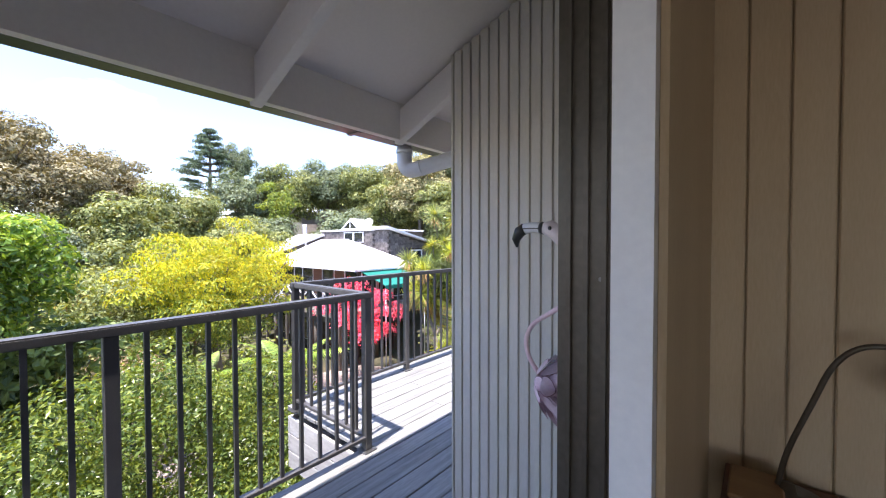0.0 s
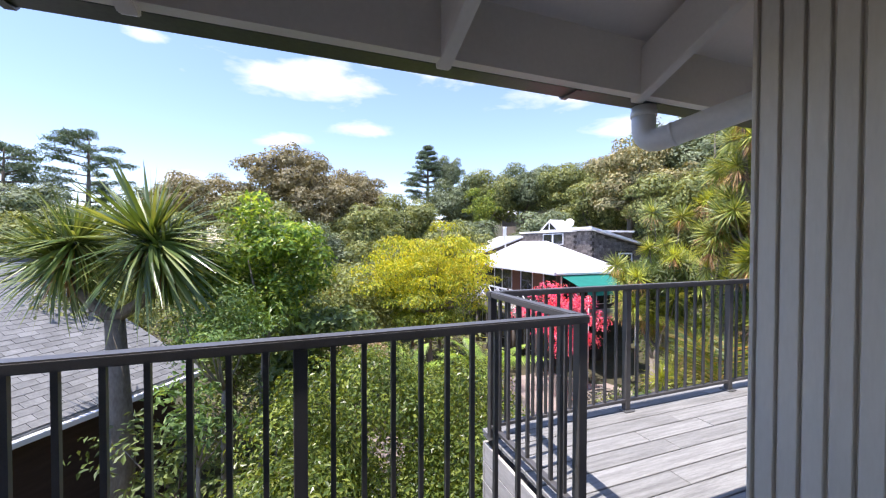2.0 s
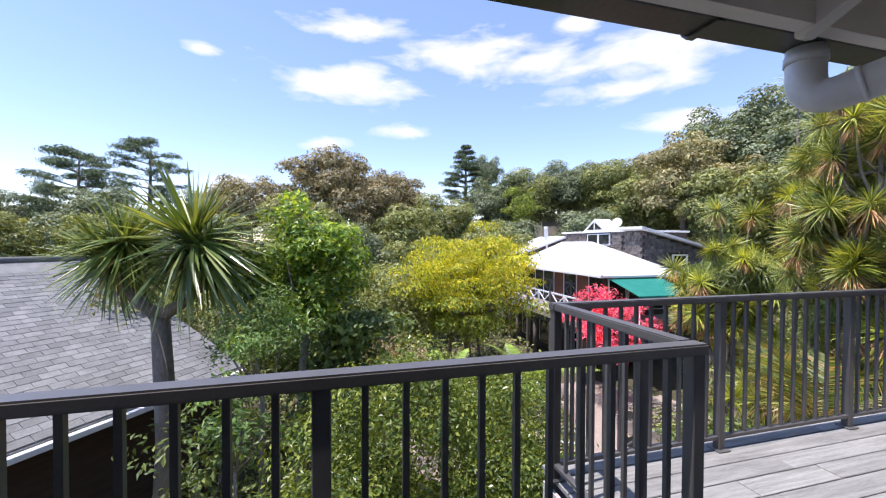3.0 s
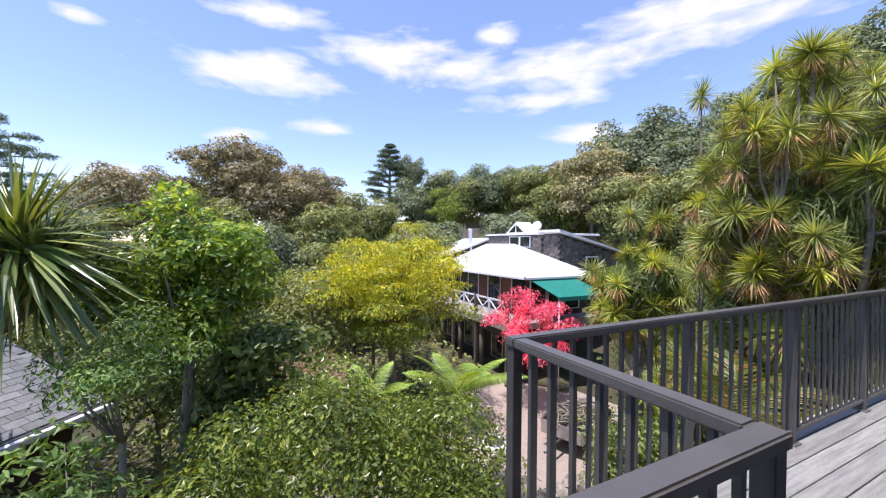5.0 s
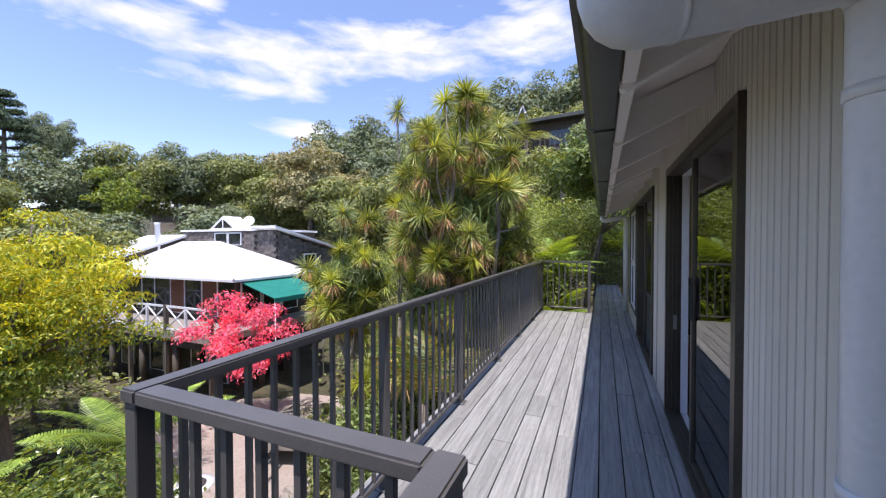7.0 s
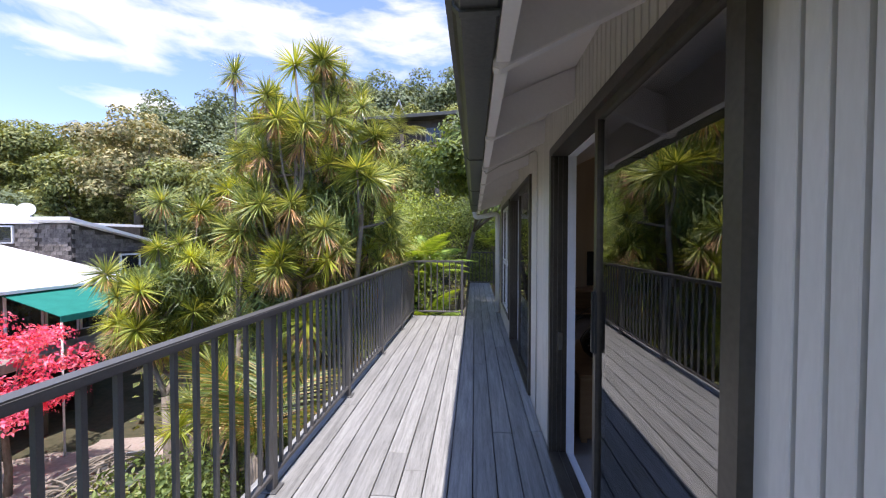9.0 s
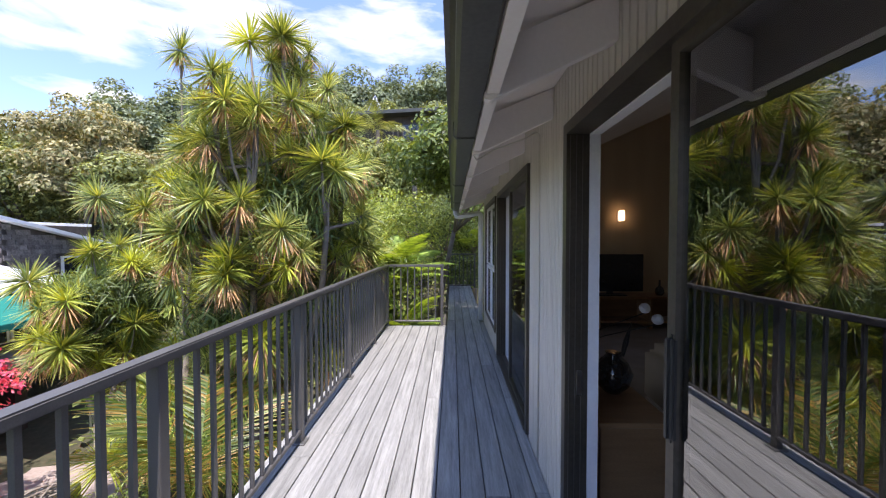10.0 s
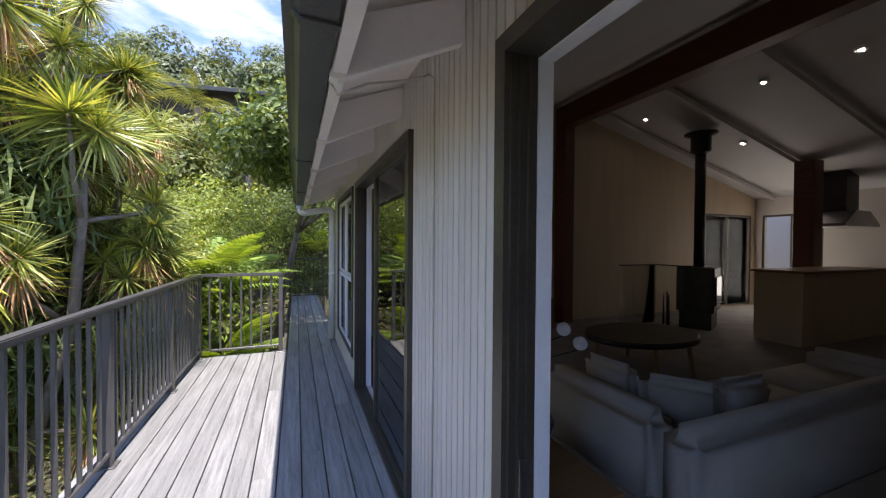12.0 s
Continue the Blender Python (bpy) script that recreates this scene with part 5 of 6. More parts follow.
tree("grey_shrub", "wiry grey-brown shrub with fine twigs", "shrub", g0(-8.6, 0.2), (-8.6, 0.2, -1.75), (1.1, 1.4, 0.75), 18, 0.5, 650, L_GREY, 0.10, 0.02, 45, 0.05)
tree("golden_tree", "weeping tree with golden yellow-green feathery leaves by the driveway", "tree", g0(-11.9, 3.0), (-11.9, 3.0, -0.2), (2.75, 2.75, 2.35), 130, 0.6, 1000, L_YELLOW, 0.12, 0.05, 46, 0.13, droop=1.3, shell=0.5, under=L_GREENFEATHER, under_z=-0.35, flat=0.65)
tree("red_maple", "crimson-leaved maple in front of the neighbouring house", "tree", g0(-10.9, 7.9), (-10.9, 7.9, -1.65), (1.65, 1.65, 1.6), 60, 0.40, 1000, L_RED, 0.11, 0.055, 47, 0.07, shell=0.35)
for i, (x, y, cz, r, leaf) in enumerate(((-6.7, -1.5, -1.9, 0.95, L_DARK), (-10.8, -3.0, -2.0, 1.5, L_DARK), (-11.5, -2.0, -1.4, 1.8, L_DARK), (-13.0, 0.5, -1.2, 1.9, L_OLIVE), (-14.5, 3.0, -1.0, 1.9, L_DARK), (-16.5, -3.5, 0.0, 2.4, L_OLIVE), (-16.5, 5.0, -1.8, 1.6, L_DARK), (-12.5, -6.5, -0.6, 2.2, L_OLIVE), (-10.2, 0.9, -2.6, 1.0, L_DARK), (-8.0, 1.9, -2.9, 0.9, L_OLIVE))):
    tree("bush", "dense mixed green bush on the valley floor", "bush", g0(x, y), (x, y, cz), (r, r, r * 0.9), 32, r * 0.44, 420, leaf, 0.15, 0.07, 60 + i, 0.07, group="valley bushes")
for i, (x, y, cz, r, leaf) in enumerate(((-4.4, 8.4, 0.9, 1.3, L_BANK), (-2.5, 8.9, 0.5, 1.1, L_BANK), (-2.6, 1.6, -3.3, 0.8, L_OLIVE), (-3.3, 3.6, -3.2, 0.9, L_HEDGE), (-4.6, 4.6, -3.7, 0.6, L_LIGHT), (-2.8, 5.6, -2.6, 1.0, L_DARK), (-5.2, 8.6, -2.9, 1.2, L_DARK), (-4.4, 9.6, -1.2, 1.4, L_OLIVE), (-2.6, 9.6, -0.9, 1.3, L_DARK), (-6.2, 10.6, -1.6, 1.6, L_OLIVE), (-8.8, 11.2, -2.2, 1.5, L_DARK), (-2.5, 12.4, 1.1, 1.9, L_BANK), (-3.9, 13.6, 1.8, 2.2, L_BANK), (-5.0, 5.2, -3.7, 0.9, L_OLIVE), (-3.7, 2.4, -3.6, 0.8, L_DARK), (-5.6, 6.8, -3.5, 0.8, L_BANK), (-4.7, 5.3, -2.4, 0.9, L_DARK), (-5.6, 5.9, -2.9, 0.9, L_OLIVE), (-3.4, 4.0, -2.5, 0.7, L_DARK), (-1.0, 14.8, 1.8, 1.8, L_DARK), (-6.0, 15.0, 1.2, 2.3, L_DARK), (-8.5, 16.0, 0.8, 2.2, L_OLIVE), (0.8, 15.5, 1.5, 1.6, L_DARK), (-0.4, 13.9, 0.3, 1.0, L_DARK))):
    tree("bush", "dense shaded bush beside the deck", "bush", g0(x, y), (x, y, cz), (r, r, r * 0.95), 34, r * 0.43, 800 if r < 1.3 else 520, leaf, 0.105, 0.052, 90 + i, 0.07, group="bank bushes")

# ---- cabbage trees ----


def blade_head(name, count, length, width, material, lo=-0.5, seed=1, hi=1.4):
    """A tuft of sword leaves that spread from one point and bend down towards their tips."""
    g = np.random.default_rng(seed)
    verts, faces = [], []
    for i in range(count):
        a = g.uniform(0, 2 * math.pi)
        e = math.asin(g.uniform(math.sin(lo), math.sin(hi)))
        way = np.array((math.cos(a) * math.cos(e), math.sin(a) * math.cos(e), math.sin(e)))
        side = np.array((-math.sin(a), math.cos(a), 0.0))
        l, w, sag = length * g.uniform(0.75, 1.1), width * g.uniform(0.8, 1.2), g.uniform(0.10, 0.38) * (1.1 - max(0.0, math.sin(e)))
        s0 = len(verts)
        steps = (0.06, 0.35, 0.7, 1.0)
        for s, ww in zip(steps, (0.55, 1.0, 0.75, 0.05)):
            p = way * l * s - np.array((0, 0, 1)) * l * sag * s * s
            up = np.cross(way, side)
            verts += [p + side * w * ww / 2, p + up * w * 0.12 * ww, p - side * w * ww / 2]
        for k in range(3):
            b = s0 + 3 * k
            faces += [(b, b + 1, b + 4, b + 3), (b + 1, b + 2, b + 5, b + 4)]
    me = bpy.data.meshes.new(name)
    me.from_pydata([tuple(v) for v in verts], [], faces)
    me.materials.append(material)
    return me


HEAD_GREEN = [blade_head("leaf_head", 150, 0.74, 0.031, L_CABBAGE, -0.7, s) for s in (1, 2, 3)]
HEAD_YELLOW = blade_head("leaf_head", 120, 0.70, 0.034, L_CABYEL, -0.7, 4)
HEAD_SKIRT = blade_head("dead_skirt", 60, 0.62, 0.022, L_DEAD, -1.5, 5, -0.2)
HEAD_BIG = blade_head("leaf_head", 260, 1.15, 0.055, L_CABGREEN, -1.0, 6)


def cabbage_tree(label, base, tops, trunk=0.09, size=1.0, yellow=0.0, skirt=0.6, seed=1, big=False, fork=0.5):
    """A cabbage tree: tops are the places of its leaf heads; limbs run to them from a shared trunk."""
    g = random.Random(seed)
    t = thing("cabbage_tree", label, "tree", base, 0, "cabbage trees")
    b = Vector(base)
    mean = sum((Vector(p) for p in tops), Vector()) / len(tops) - b
    f = Vector((mean.x * fork, mean.y * fork, mean.z * fork))
    bmt = bmesh.new()
    add_tube(bmt, [(0, 0, -0.2), f * 0.5 + Vector((g.uniform(-0.1, 0.1), g.uniform(-0.1, 0.1), 0)), f], [trunk * 1.3, trunk, trunk * 0.8], 9)
    # a few main limbs, from which the twigs of the other heads leave
    mains = [Vector(p) - b for p in tops[:max(2, min(7, len(tops) // 8))]]
    joints = []
    for q in mains:
        bow = Vector((q.x - f.x, q.y - f.y, 0)) * 0.3
        line = [f.lerp(q, s) + bow * math.sin(math.pi * s) + Vector((g.uniform(-0.06, 0.06), g.uniform(-0.06, 0.06), 0)) * math.sin(math.pi * s) for s in (0.0, 0.25, 0.5, 0.75, 1.0)]
        add_tube(bmt, line, [trunk * 0.6, trunk * 0.52, trunk * 0.44, trunk * 0.36, trunk * 0.26], 8)
        joints += line[1:4]
    for n_head, p in enumerate(tops):
        q = Vector(p) - b
        if n_head >= len(mains):
            s = min(joints, key=lambda j: (j - q).length + (0.8 if j.z > q.z else 0.0))
            m = s.lerp(q, 0.5) + Vector((q.x - s.x, q.y - s.y, -0.3 * abs(q.z - s.z))) * 0.2
            add_tube(bmt, [s, m, q], [trunk * 0.24, trunk * 0.19, trunk * 0.15], 6)
        me = HEAD_BIG if big else (HEAD_YELLOW if g.random() < yellow else g.choice(HEAD_GREEN))
        h = part("leaf_head", me, None, t)
        h.matrix_basis = Matrix.LocRotScale(q, Euler((g.uniform(-0.7, 0.7), g.uniform(-0.7, 0.7), g.uniform(0, 6.28))), Vector((1, 1, 1)) * size * g.uniform(0.75, 1.2))
        if g.random() < skirt:
            k = part("dead_skirt", HEAD_SKIRT, None, t, "dry brown hanging leaves")
            k.matrix_basis = Matrix.LocRotScale(q - Vector((0, 0, 0.08)), Euler((0, 0, g.uniform(0, 6.28))), Vector((1, 1, 1)) * size * g.uniform(0.8, 1.15))
    part("trunk", bmt, M_CABBARK, t)
    return t


def spread(centre, radii, count, seed, hollow=0.35):
    g = random.Random(seed)
    out = []
    while len(out) < count:
        p = Vector((g.uniform(-1, 1), g.uniform(-1, 1), g.uniform(-1, 1)))
        if hollow < p.length < 1:
            out.append((centre[0] + p.x * radii[0], centre[1] + p.y * radii[1], centre[2] + p.z * radii[2]))
    return out


cabbage_tree("cabbage tree with full green heads before the shingle roof", g0(-7.0, -4.2), [(-7.2, -4.9, 1.1), (-6.6, -3.35, 1.2), (-7.0, -4.7, 1.4), (-6.5, -3.5, 1.45)], 0.17, 1.0, 0.0, 1.0, 1, True, 0.8)
tall = [(-3.1, 6.8, 4.5), (-2.4, 7.5, 3.2), (-4.2, 6.6, 3.4), (-3.3, 8.1, 3.6), (-2.3, 6.4, 2.6), (-4.3, 7.6, 2.4), (-3.6, 5.9, 3.6), (-2.9, 7.0, 4.0)] + spread((-3.3, 7.0, 1.7), (1.45, 1.5, 2.8), 185, 5, 0.3) + [(-3.1, 6.8, 4.5), (-3.55, 6.7, 4.4), (-2.9, 7.3, 4.5)]
cabbage_tree("tall many-headed cabbage tree close beside the deck", g0(-3.2, 6.9), tall[:98], 0.11, 0.56, 0.12, 0.6, 2)
cabbage_tree("many-headed cabbage tree with a pale branching trunk beside the deck", g0(-3.7, 6.4), tall[98:], 0.10, 0.56, 0.12, 0.6, 3)
# dark leaves added to paint the shaded depth inside the cabbage tree crowns
for cx, cy, cz, r3, lab in ((-3.3, 7.0, 0.9, (1.05, 1.05, 2.6), "dark leaf fill added as shade inside the tall cabbage trees"), (-7.2, 8.4, 0.0, (0.9, 1.0, 1.1), "dark leaf fill added as shade inside the cabbage trees")):
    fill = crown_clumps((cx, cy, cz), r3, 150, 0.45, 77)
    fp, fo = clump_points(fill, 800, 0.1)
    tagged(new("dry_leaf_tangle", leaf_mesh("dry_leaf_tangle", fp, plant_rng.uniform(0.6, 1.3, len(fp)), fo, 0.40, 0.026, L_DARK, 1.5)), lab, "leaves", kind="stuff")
cabbage_tree("slender cabbage tree with one small head on a thin bent stem", g0(-4.9, 7.1), [(-5.05, 7.35, 4.6), (-4.75, 7.05, 2.9)], 0.05, 0.62, 0.0, 1.0, 4)
mid = sorted(spread((-7.2, 8.4, 0.15), (1.35, 1.45, 1.65), 52, 9, 0.2), key=lambda p: p[0] - p[1])
for i, (x, y, label) in enumerate(((-7.3, 8.9, "spreading cabbage tree with yellowing heads above the driveway"), (-6.9, 8.2, "cabbage tree with golden heads and dry skirts above the driveway"), (-6.2, 7.6, "leaning cabbage tree with pale bare limbs above the driveway"), (-6.0, 6.9, "slim cabbage tree with a bare bent trunk above the driveway"))):
    cabbage_tree(label, g0(x, y), mid[13 * i:13 * i + 13] + ([(-7.4, 8.3, 2.3), (-7.0, 8.9, 2.15)] if i == 1 else []), 0.085, 0.64, 0.5, 0.6, 60 + i, False, 0.62)
cabbage_tree("low cabbage tree with spiky heads beside the deck", g0(-4.6, 6.0), spread((-4.7, 6.2, -1.1), (0.8, 0.9, 0.7), 9, 12, 0.2), 0.08, 0.66, 0.2, 0.4, 8)
cabbage_tree("small grey-green cabbage tree among the valley bushes", g0(-13.6, 0.1), spread((-13.6, 0.1, -0.4), (0.5, 0.7, 1.0), 9, 14, 0.2), 0.07, 0.85, 0.1, 0.3, 9)

# ---- tree ferns and palms ----


frond_rng = np.random.default_rng(21)


def frond_mesh(name, length, width, pairs, material, arch=0.5, fill=0.42, wild=0.0):
    """An arching frond: a rib with tapering leaflets along both sides."""
    verts, faces = [], []

    def at(s):
        return np.array((length * s * (1 - 0.12 * s), 0.0, length * (0.42 * s - arch * s * s)))

    for i in range(pairs):
        s = 0.1 + 0.9 * (i + 0.5) / pairs
        p = at(s)
        w = width * math.sin(math.pi * min(1.0, 0.12 + s * 0.9)) ** 0.8
        for sgn in (-1, 1):
            b = len(verts)
            j = frond_rng.uniform(-1, 1, 3) * wild
            tip = p + np.array((w * (0.35 + wild + 0.3 * j[0]), sgn * w * (1 + 0.25 * j[1]), -w * (0.28 + wild * 0.6 + 0.4 * j[2])))
            k = length / pairs * fill
            mid = p * 0.5 + tip * 0.5 + np.array((0, 0, w * 0.08))
            verts += [p - (k, 0, 0), p + (k, 0, 0), mid + (k * 0.85, 0, 0), mid - (k * 0.85, 0, 0), tip]
            faces += [(b, b + 1, b + 2, b + 3), (b + 3, b + 2, b + 4)]
    for k in range(8):
        b = len(verts)
        p, q = at(k / 8), at((k + 1) / 8)
        r = 0.012 * (1 - k / 9)
        verts += [p + (0, r, 0.004), p + (0, -r, 0.004), q + (0, -r, 0.004), q + (0, r, 0.004)]
        faces.append((b, b + 1, b + 2, b + 3))
    me = bpy.data.meshes.new(name)
    me.from_pydata([tuple(float(c) for c in v) for v in verts], [], faces)
    me.materials.append(material)
    return me


FROND = frond_mesh("frond", 1.5, 0.28, 32, L_FERN, 0.42, 0.33)
PALM_FROND = frond_mesh("frond", 1.9, 0.55, 44, L_PALM, 0.6, 0.2, 0.5)
NIKAU_FROND = frond_mesh("frond", 2.4, 0.55, 44, L_OLIVE, 0.6, 0.25, 0.5)


def crown_plant(name, label, category, base, top, count, mesh, size, seed, trunk=0.08, tilt=(0.0, 0.75), group="tree ferns"):
    g = random.Random(seed)
    t = thing(name, label, category, base, 0, group)
    q = Vector(top) - Vector(base)
    part("trunk", tube_bm([(0, 0, -0.2), q * 0.5 + Vector((0.03, 0.02, 0)), q], [trunk * 1.2, trunk, trunk * 0.9], 9), M_BARK, t)
    for i in range(count):
        f = part("frond", mesh, None, t)
        f.matrix_basis = Matrix.LocRotScale(q, Euler((g.uniform(-0.2, 0.2), -g.uniform(*tilt), 6.283 * i / count + g.uniform(-0.15, 0.15))), Vector((1, 1, 1)) * size * g.uniform(0.8, 1.15))
    return t


for i, (x, y, z, s, k) in enumerate(((-1.9, 9.3, 0.6, 1.15, 17), (-1.6, 8.6, -0.35, 0.95, 14), (-2.3, 8.9, 0.4, 1.25, 16), (-1.9, 8.5, -0.7, 1.0, 14), (0.2, 14.6, 1.2, 1.0, 12))):
    crown_plant("tree_fern", "tree fern with arching bright green fronds by the deck end", "tree fern", g0(x, y), (x, y, z), k, FROND, s, 30 + i)
for i, (x, y, z, s) in enumerate(((-7.5, 2.95, -1.8, 1.1), (-7.6, 1.0, -1.7, 0.75), (-7.2, -0.2, -1.25, 0.6))):
    crown_plant("tree_fern", "low tree fern with yellow-green fronds beside the driveway", "tree fern", g0(x, y), (x, y, z), 13, FROND, s, 40 + i)
crown_plant("palm", "low palm with yellow and orange fronds beside the deck", "palm", g0(-3.0, 4.6), (-3.1, 4.7, -1.1), 9, PALM_FROND, 0.85, 50, 0.1, (0.5, 1.2), "palms")
crown_plant("palm", "low palm with yellow-green fronds below the deck", "palm", g0(-2.8, 3.1), (-2.8, 3.1, -2.4), 7, PALM_FROND, 0.65, 51, 0.09, (0.5, 1.2), "palms")
crown_plant("nikau_palm", "palm with long grey-green fronds on the hillside", "palm", g0(-4.7, 22.0), (-4.7, 22.0, 7.5), 12, NIKAU_FROND, 1.0, 52, 0.12, (0.0, 0.9), "palms")
crown_plant("nikau_palm", "palm with drooping grey-green fronds on the hillside", "palm", g0(-2.2, 17.2), (-2.2, 17.2, 4.4), 13, NIKAU_FROND, 0.8, 53, 0.12, (0.0, 0.9), "palms")

# ---- distant trees ----
FAR = {}
for key, leaf, radii, count, size, per, ll, lw in (
        ("brown", L_BROWN, (4.2, 4.2, 2.5), 80, 0.95, 360, 0.20, 0.12), ("dark", L_FARHAZE, (3.4, 3.4, 3.1), 70, 1.05, 330, 0.21, 0.14), ("olive", L_OLIVE, (3.4, 3.4, 3.0), 70, 1.05, 330, 0.21, 0.13),
        ("cream", L_CREAM, (3.0, 3.0, 2.6), 60, 0.8, 640, 0.16, 0.11), ("gold", L_GREENFEATHER, (2.0, 2.0, 2.8), 40, 0.6, 420, 0.18, 0.09)):
    clumps = crown_clumps((0, 0, 0), radii, count, size, len(key))
    pts, outs = clump_points(clumps, per, 0.62)
    FAR[key] = (leaf_mesh("crown", pts, plant_rng.uniform(0.6, 1.3, len(pts)), outs, ll, lw, leaf, 0.0, 0.34, 3), mesh_of("trunk", trunk_bm((0, 0, -7.0), clumps, 0.22, 0.75), M_BARK))
FAR_LABEL = {"brown": "wide olive-brown tree on the far slope", "dark": "dark green broadleaf tree on the far slope", "olive": "mid-green tree on the far slope", "cream": "rounded tree covered in cream blossom", "gold": "slim golden-green tree on the far slope"}


def far_tree(key, x, y, z, s, sz=1.0):
    """A distant tree whose crown's middle is at (x, y, z)."""
    t = thing("tree", FAR_LABEL[key], "tree", (x, y, z), (x * 37 + y * 11) % 360, "distant trees")
    t.scale = (s, s, s * sz)
    part("crown", FAR[key][0], None, t)
    part("trunk", FAR[key][1], None, t)


for row in ((("brown"), -31.0, -2.2, 6.2, 1.05), ("brown", -33.0, 2.5, 5.3, 0.95), ("brown", -29.0, 0.5, 4.0, 0.9), ("brown", -30.0, -8.0, 4.0, 0.9), ("olive", -27.0, -3.5, 1.6, 0.95), ("olive", -26.5, 2.5, 1.2, 0.9), ("olive", -31.0, 7.5, 2.6, 0.95),
            ("dark", -24.0, -1.0, 0.2, 0.8), ("dark", -36.0, 14.5, 5.3, 1.0), ("gold", -30.7, 14.1, 4.2, 0.9), ("olive", -34.0, 17.5, 5.7, 1.0), ("dark", -33.0, 20.5, 6.7, 0.95), ("olive", -29.0, 22.5, 6.1, 1.0), ("dark", -36.0, 24.5, 6.4, 1.1),
            ("olive", -24.5, 22.0, 3.8, 0.95), ("cream", -19.8, 20.2, 5.8, 1.15), ("cream", -18.0, 21.0, 4.4, 1.0), ("dark", -20.8, 26.8, 8.5, 1.15), ("dark", -17.8, 27.5, 7.4, 1.05), ("olive", -16.0, 20.5, 2.8, 0.9), ("olive", -13.0, 21.5, 3.2, 1.0), ("dark", -15.5, 25.5, 5.5, 1.0),
            ("olive", -10.5, 24.0, 5.0, 1.1), ("dark", -12.0, 28.5, 7.0, 1.2), ("olive", -8.0, 21.0, 3.9, 1.0), ("olive", -4.5, 18.5, 3.2, 0.85), ("olive", -3.6, 25.5, 4.8, 0.9), ("dark", 0.5, 20.5, 4.5, 1.0), ("dark", 2.5, 27.0, 8.0, 1.2), ("olive", -9.5, 31.5, 9.0, 1.1),
            ("dark", -5.9, 46.0, 16.2, 1.5), ("dark", -11.0, 44.0, 15.6, 1.45), ("dark", -15.5, 45.0, 15.4, 1.4), ("dark", -1.0, 47.0, 17.0, 1.5), ("dark", 4.0, 45.0, 16.0, 1.5), ("dark", -20.0, 44.0, 13.0, 1.4), ("olive", -8.0, 38.0, 11.0, 1.2), ("olive", -14.0, 37.0, 10.0, 1.2), ("olive", -2.0, 38.0, 10.5, 1.1), ("dark", -25.0, 36.0, 9.0, 1.3), ("olive", -30.0, 31.0, 6.6, 1.2),
            ("dark", -44.0, -31.0, 2.6, 1.1), ("olive", -38.0, -27.0, 0.6, 1.0), ("dark", -42.0, -14.0, 3.2, 1.1), ("olive", -44.0, -6.0, 3.5, 1.2), ("olive", -42.0, 4.0, 3.6, 1.1), ("dark", -44.0, 20.0, 5.0, 1.2), ("dark", -40.0, -22.0, 2.5, 1.2), ("olive", -36.0, -20.0, 0.6, 1.1), ("dark", -38.0, -32.0, 2.2, 1.3), ("olive", -22.0, -9.0, 0.2, 0.9), ("olive", -21.0, 3.5, -0.8, 0.75), ("olive", -24.5, 9.0, 0.4, 0.85), ("dark", -27.5, 12.0, 0.8, 0.8), ("dark", -24.0, 16.5, 1.2, 0.9), ("dark", 6.0, 36.0, 11.0, 1.3), ("olive", 5.0, 22.0, 5.0, 1.1)):
    far_tree(*row)


def pine(label, base, top, spread_r, layers, seed, flat=False):
    """A conifer with whorls of level boughs that carry needle clumps."""
    g = np.random.default_rng(seed)
    t = thing("pine_tree", label, "tree", base, 0, "pines")
    h = top - base[2]
    bmt = bmesh.new()
    add_tube(bmt, [(0, 0, -0.5), (0.1, 0, h * 0.5), (0, 0.1, h)], [0.35, 0.22, 0.04], 8)
    clumps = []
    for i in range(layers):
        s = i / (layers - 1)
        z = h * (0.38 + 0.6 * s)
        r = spread_r * ((1 - s) ** 0.85 * 0.95 + 0.05) if not flat else spread_r * (0.55 + 0.45 * math.sin(math.pi * s))
        for k in range(8 if not flat else 3):
            a = g.uniform(0, 6.28)
            e = np.array((math.cos(a) * r * g.uniform(0.6, 1.1), math.sin(a) * r * g.uniform(0.6, 1.1), z + (0.15 if flat else 0.12) * r))
            add_tube(bmt, [(0, 0, z), tuple(e)], [0.07, 0.02], 5)
            for f in (0.55, 0.8, 1.0):
                c = np.array((0, 0, z)) * (1 - f) + e * f
                clumps.append((c, np.array((0.30, 0.30, 0.15)) * spread_r * (g.uniform(0.45, 0.9) if flat else g.uniform(0.22, 0.42))))
    pts, outs = clump_points(clumps, 330 if flat else 380, 0.2)
    part("crown", leaf_mesh("crown", pts, plant_rng.uniform(0.6, 1.3, len(pts)), outs, 0.32, 0.07, L_PINE), None, t)
    part("trunk", bmt, M_BARK, t)


pine("dark conical conifer standing above the far trees", g0(-40.0, 12.0), 12.4, 4.6, 15, 1)
far_tree("dark", -40.5, 14.8, 9.2, 0.5, 1.5)
pine("wind-shaped pine with level boughs on the far ridge", g0(-43.0, -25.5), 9.5, 4.2, 11, 3, True)
pine("wind-shaped pine with level boughs on the far ridge", g0(-45.0, -20.5), 11.4, 3.6, 10, 4, True)

# tree added to keep the sun off the far walkway
tree("shade_tree", "leafy tree added to shade the far walkway", "tree", g0(-1.6, 11.3), (-0.2, 10.7, 3.3), (1.7, 2.9, 0.8), 110, 0.6, 420, L_DARK, 0.17, 0.08, 200, 0.08)

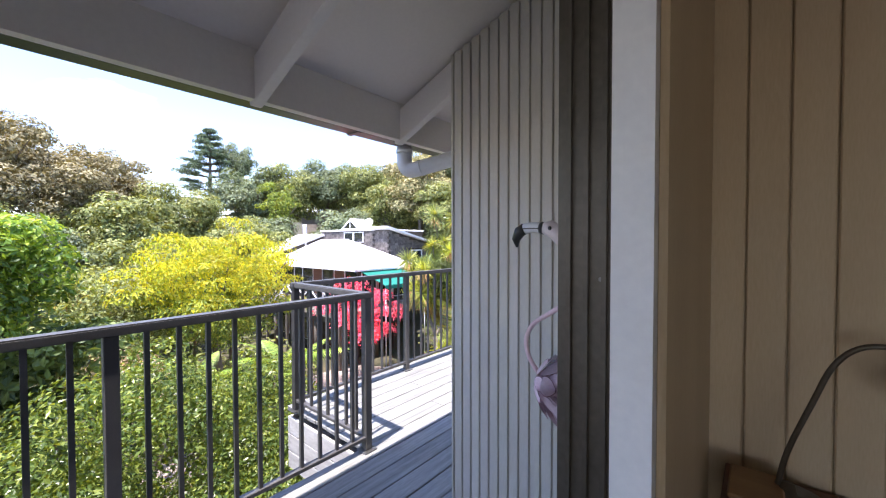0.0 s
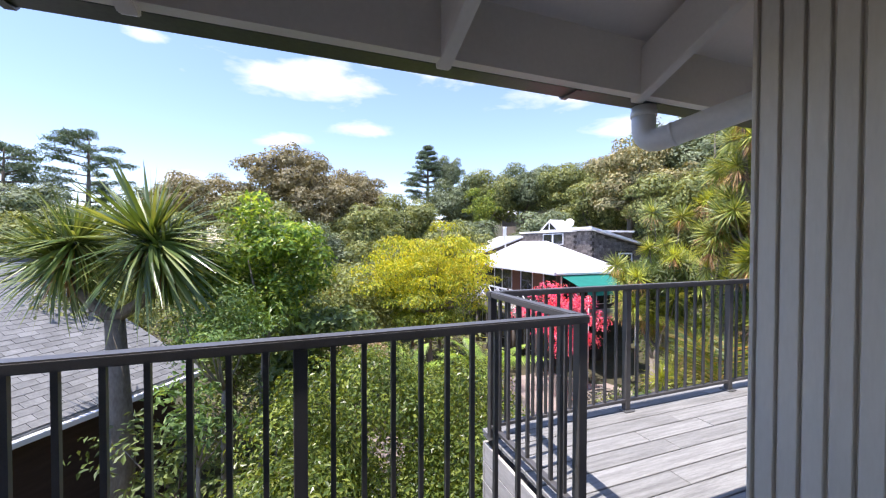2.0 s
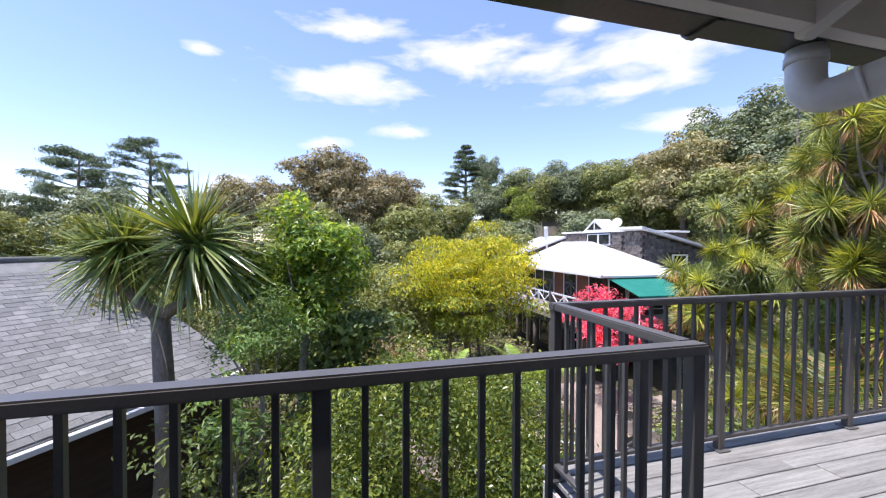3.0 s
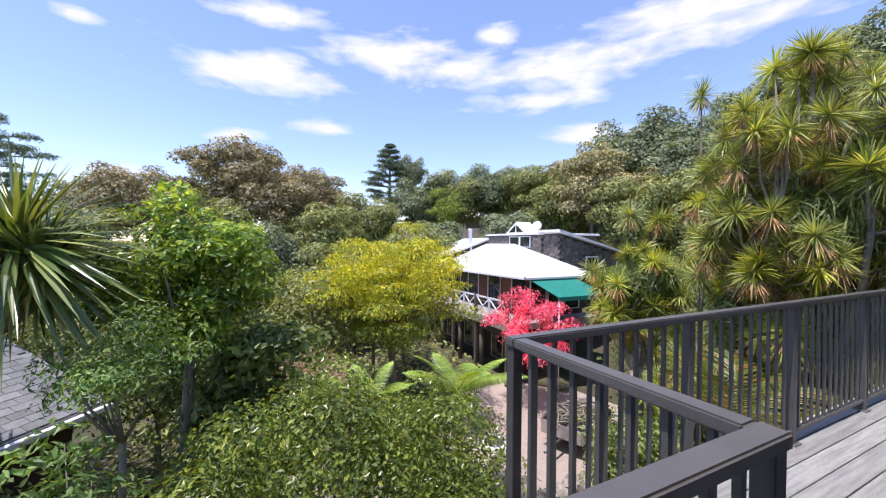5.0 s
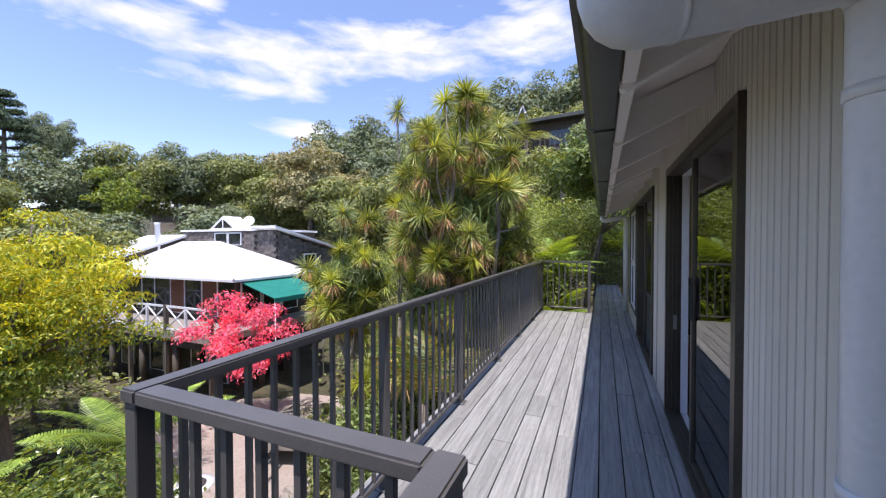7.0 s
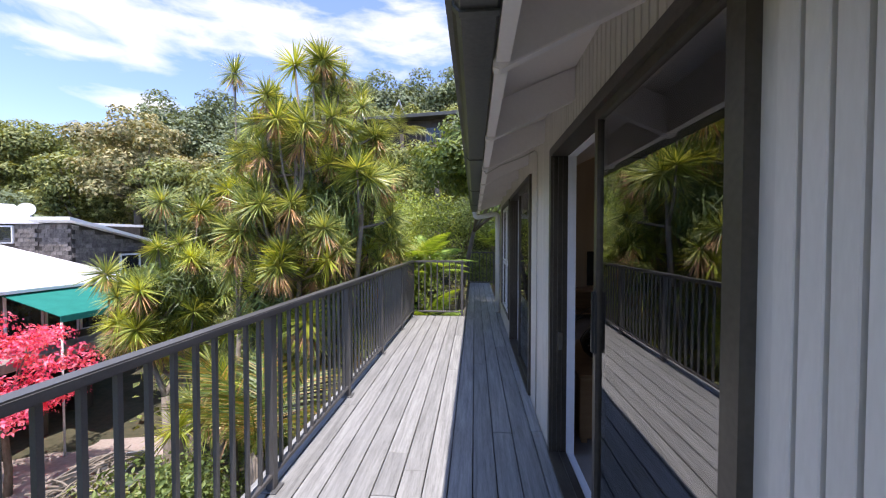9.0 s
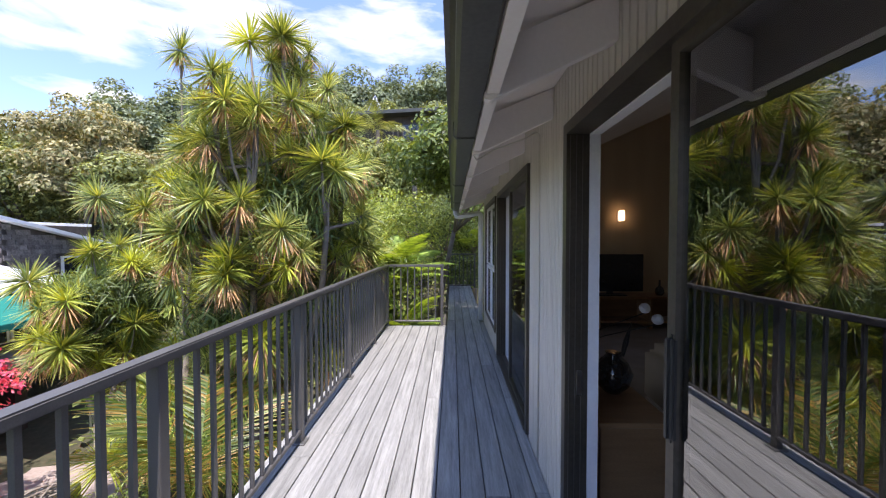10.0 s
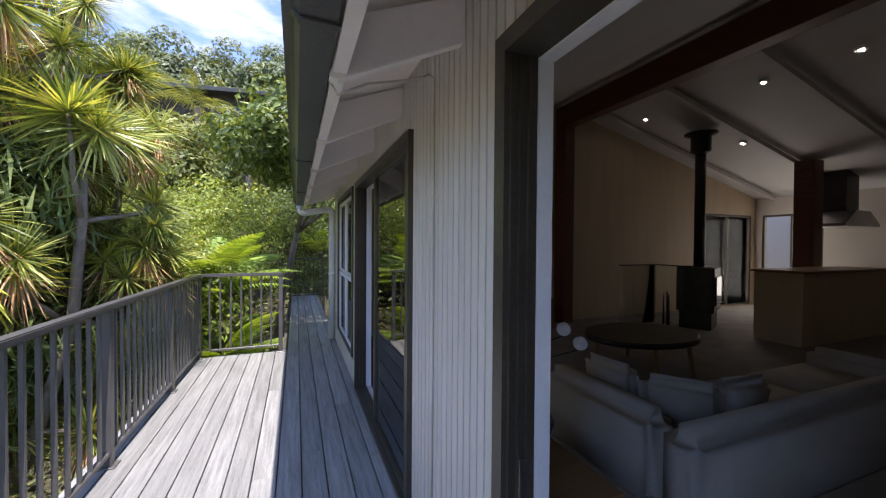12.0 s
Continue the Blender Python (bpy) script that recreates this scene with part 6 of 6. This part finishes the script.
# undergrowth that covers the slopes
ug = np.random.default_rng(5)
n_try = 110000
ux, uy = ug.uniform(-48, 8, n_try), ug.uniform(-34, 42, n_try)
keep = ~((ux > -23.6) & (ux < -11.0) & (uy > 7.8) & (uy < 18)) & ~((ux > -13.6) & (ux < -6.2) & (uy > -1.2) & (uy < 11)) & ~((ux > -1.75) & (uy > -6.4) & (uy < 13.8)) & ~((ux > -6.4) & (uy < 4.5)) & ~((ux > -26) & (ux < 6) & (uy < -4.5))
ux, uy = ux[keep], uy[keep]
uz = np.array([ground_z(a, b) for a, b in zip(ux, uy)]) + ug.uniform(0, 1, len(ux)) ** 2 * 1.3 * (0.6 + 0.8 * np.abs(np.sin(ux * 0.7) * np.cos(uy * 0.6)))
up = np.tile(np.array((0.0, 0.0, 1.0)), (len(ux), 1))
under = new("undergrowth", leaf_mesh("undergrowth", np.stack((ux, uy, uz), axis=1), ug.uniform(0.6, 1.4, len(ux)), up, 0.27, 0.14, L_OLIVE))
tagged(under, "low green undergrowth covering the slopes and valley floor", "undergrowth", kind="stuff")

# ---- pieces: deck boards and cladding ----
deck = structure("deck", box_bm(-1.70, -0.76, 0.04, 7.6, -0.20, -0.06), M_JOIST, "timber deck frame under the boards", "deck")
structure("deck_porch", box_bm(-0.78, 0.95, -6.0, 7.6, -0.20, -0.06), M_JOIST, "timber deck frame under the porch boards", "deck")
structure("deck_walkway", box_bm(-0.74, 0.0, 7.6, 13.7, -0.20, -0.06), M_JOIST, "timber frame under the far walkway", "deck")
board_cache = {}
rng = random.Random(4)


def deck_board(parent, x0, x1, y0, y1):
    key = (round(x1 - x0, 3), round(y1 - y0, 2))
    if key not in board_cache:
        board_cache[key] = mesh_of("board", box_bm(-key[0] / 2, key[0] / 2, -key[1] / 2, key[1] / 2, -0.028, 0.0, 0.003), M_DECK)
    ob = part("board", board_cache[key], None, parent)
    ob.location = ((x0 + x1) / 2, (y0 + y1) / 2, rng.uniform(-0.0015, 0.0))


PITCH = 0.146
for k in range(20):
    x1 = 0.932 - k * PITCH
    x0 = x1 - PITCH + 0.007
    if x1 < -1.70:
        break
    lo = -5.9 if x0 > -0.84 else 0.02
    if x0 > -0.02:
        hi = -0.06
    elif x0 > -0.76:
        hi = 13.6
    else:
        hi = 7.66
    if x1 > 0.0 and x0 < 0.0:
        x1 = -0.004 if hi > 0 else x1
    cuts = [lo] + sorted(rng.uniform(lo + 0.8, hi - 0.8) for _ in range(max(0, round((hi - lo) / 3.6) - 0))) + [hi]
    for a, b in zip(cuts, cuts[1:]):
        if b - a > 0.3:
            deck_board(deck, x0, x1, a + 0.0015, b - 0.0015)
# edge boards of the deck
for z in (-0.06, -0.205, -0.35):
    part("edge_board", box_bm(-1.745, -0.80, -0.008, 0.016, z - 0.138, z, 0.003), M_DECK_SIDE, deck)
    part("edge_board", box_bm(-1.775, -1.75, -0.008, 7.68, z - 0.138, z, 0.003), M_DECK_SIDE, deck)
    part("edge_board", box_bm(-0.84, -0.815, -5.9, -0.012, z - 0.138, z, 0.003), M_DECK_SIDE, deck)

clad_cache = {}


def clad(parent, face, u0, u1, z0, z1):
    """One cladding board on a west face (x = 0, along y) or a south face (y, along x)."""
    w, h = u1 - u0 - 0.0095, z1 - z0
    key = (face, round(w, 3), round(h, 2))
    if key not in clad_cache:
        if face == "west":
            bmx = box_bm(0.0, 0.016, -w / 2, w / 2, 0, h, 0.002)
        else:
            bmx = box_bm(-w / 2, w / 2, 0.0, 0.016, 0, h, 0.002)
        clad_cache[key] = mesh_of("board", bmx, M_CLAD)
    ob = part("board", clad_cache[key], None, parent)
    ob.location = (0.0, (u0 + u1) / 2, z0) if face == "west" else ((u0 + u1) / 2, -0.038, z0)


CLAD = 0.0535
y = -0.02
while y < 8.08:
    y1 = min(y + CLAD, 8.1)
    spans = [(-0.25, soffit_z(0))]
    for a, b, z0, z1 in OPEN:
        if y1 > a + 0.002 and y < b - 0.002:
            spans = [(z1 + 0.0, soffit_z(0))]
            if z0 > 0.1:
                spans.append((-0.25, z0 - 0.03))
    for a, b in spans:
        clad(wall_west, "west", y, y1, a, b)
    y = y1
clad(wall_porch, "south", -0.0, 0.021, -0.05, soffit_z(0))
x = 0.021
while x < 0.93:
    clad(wall_porch, "south", x, x + CLAD, -0.05, soffit_z(x))
    x += CLAD
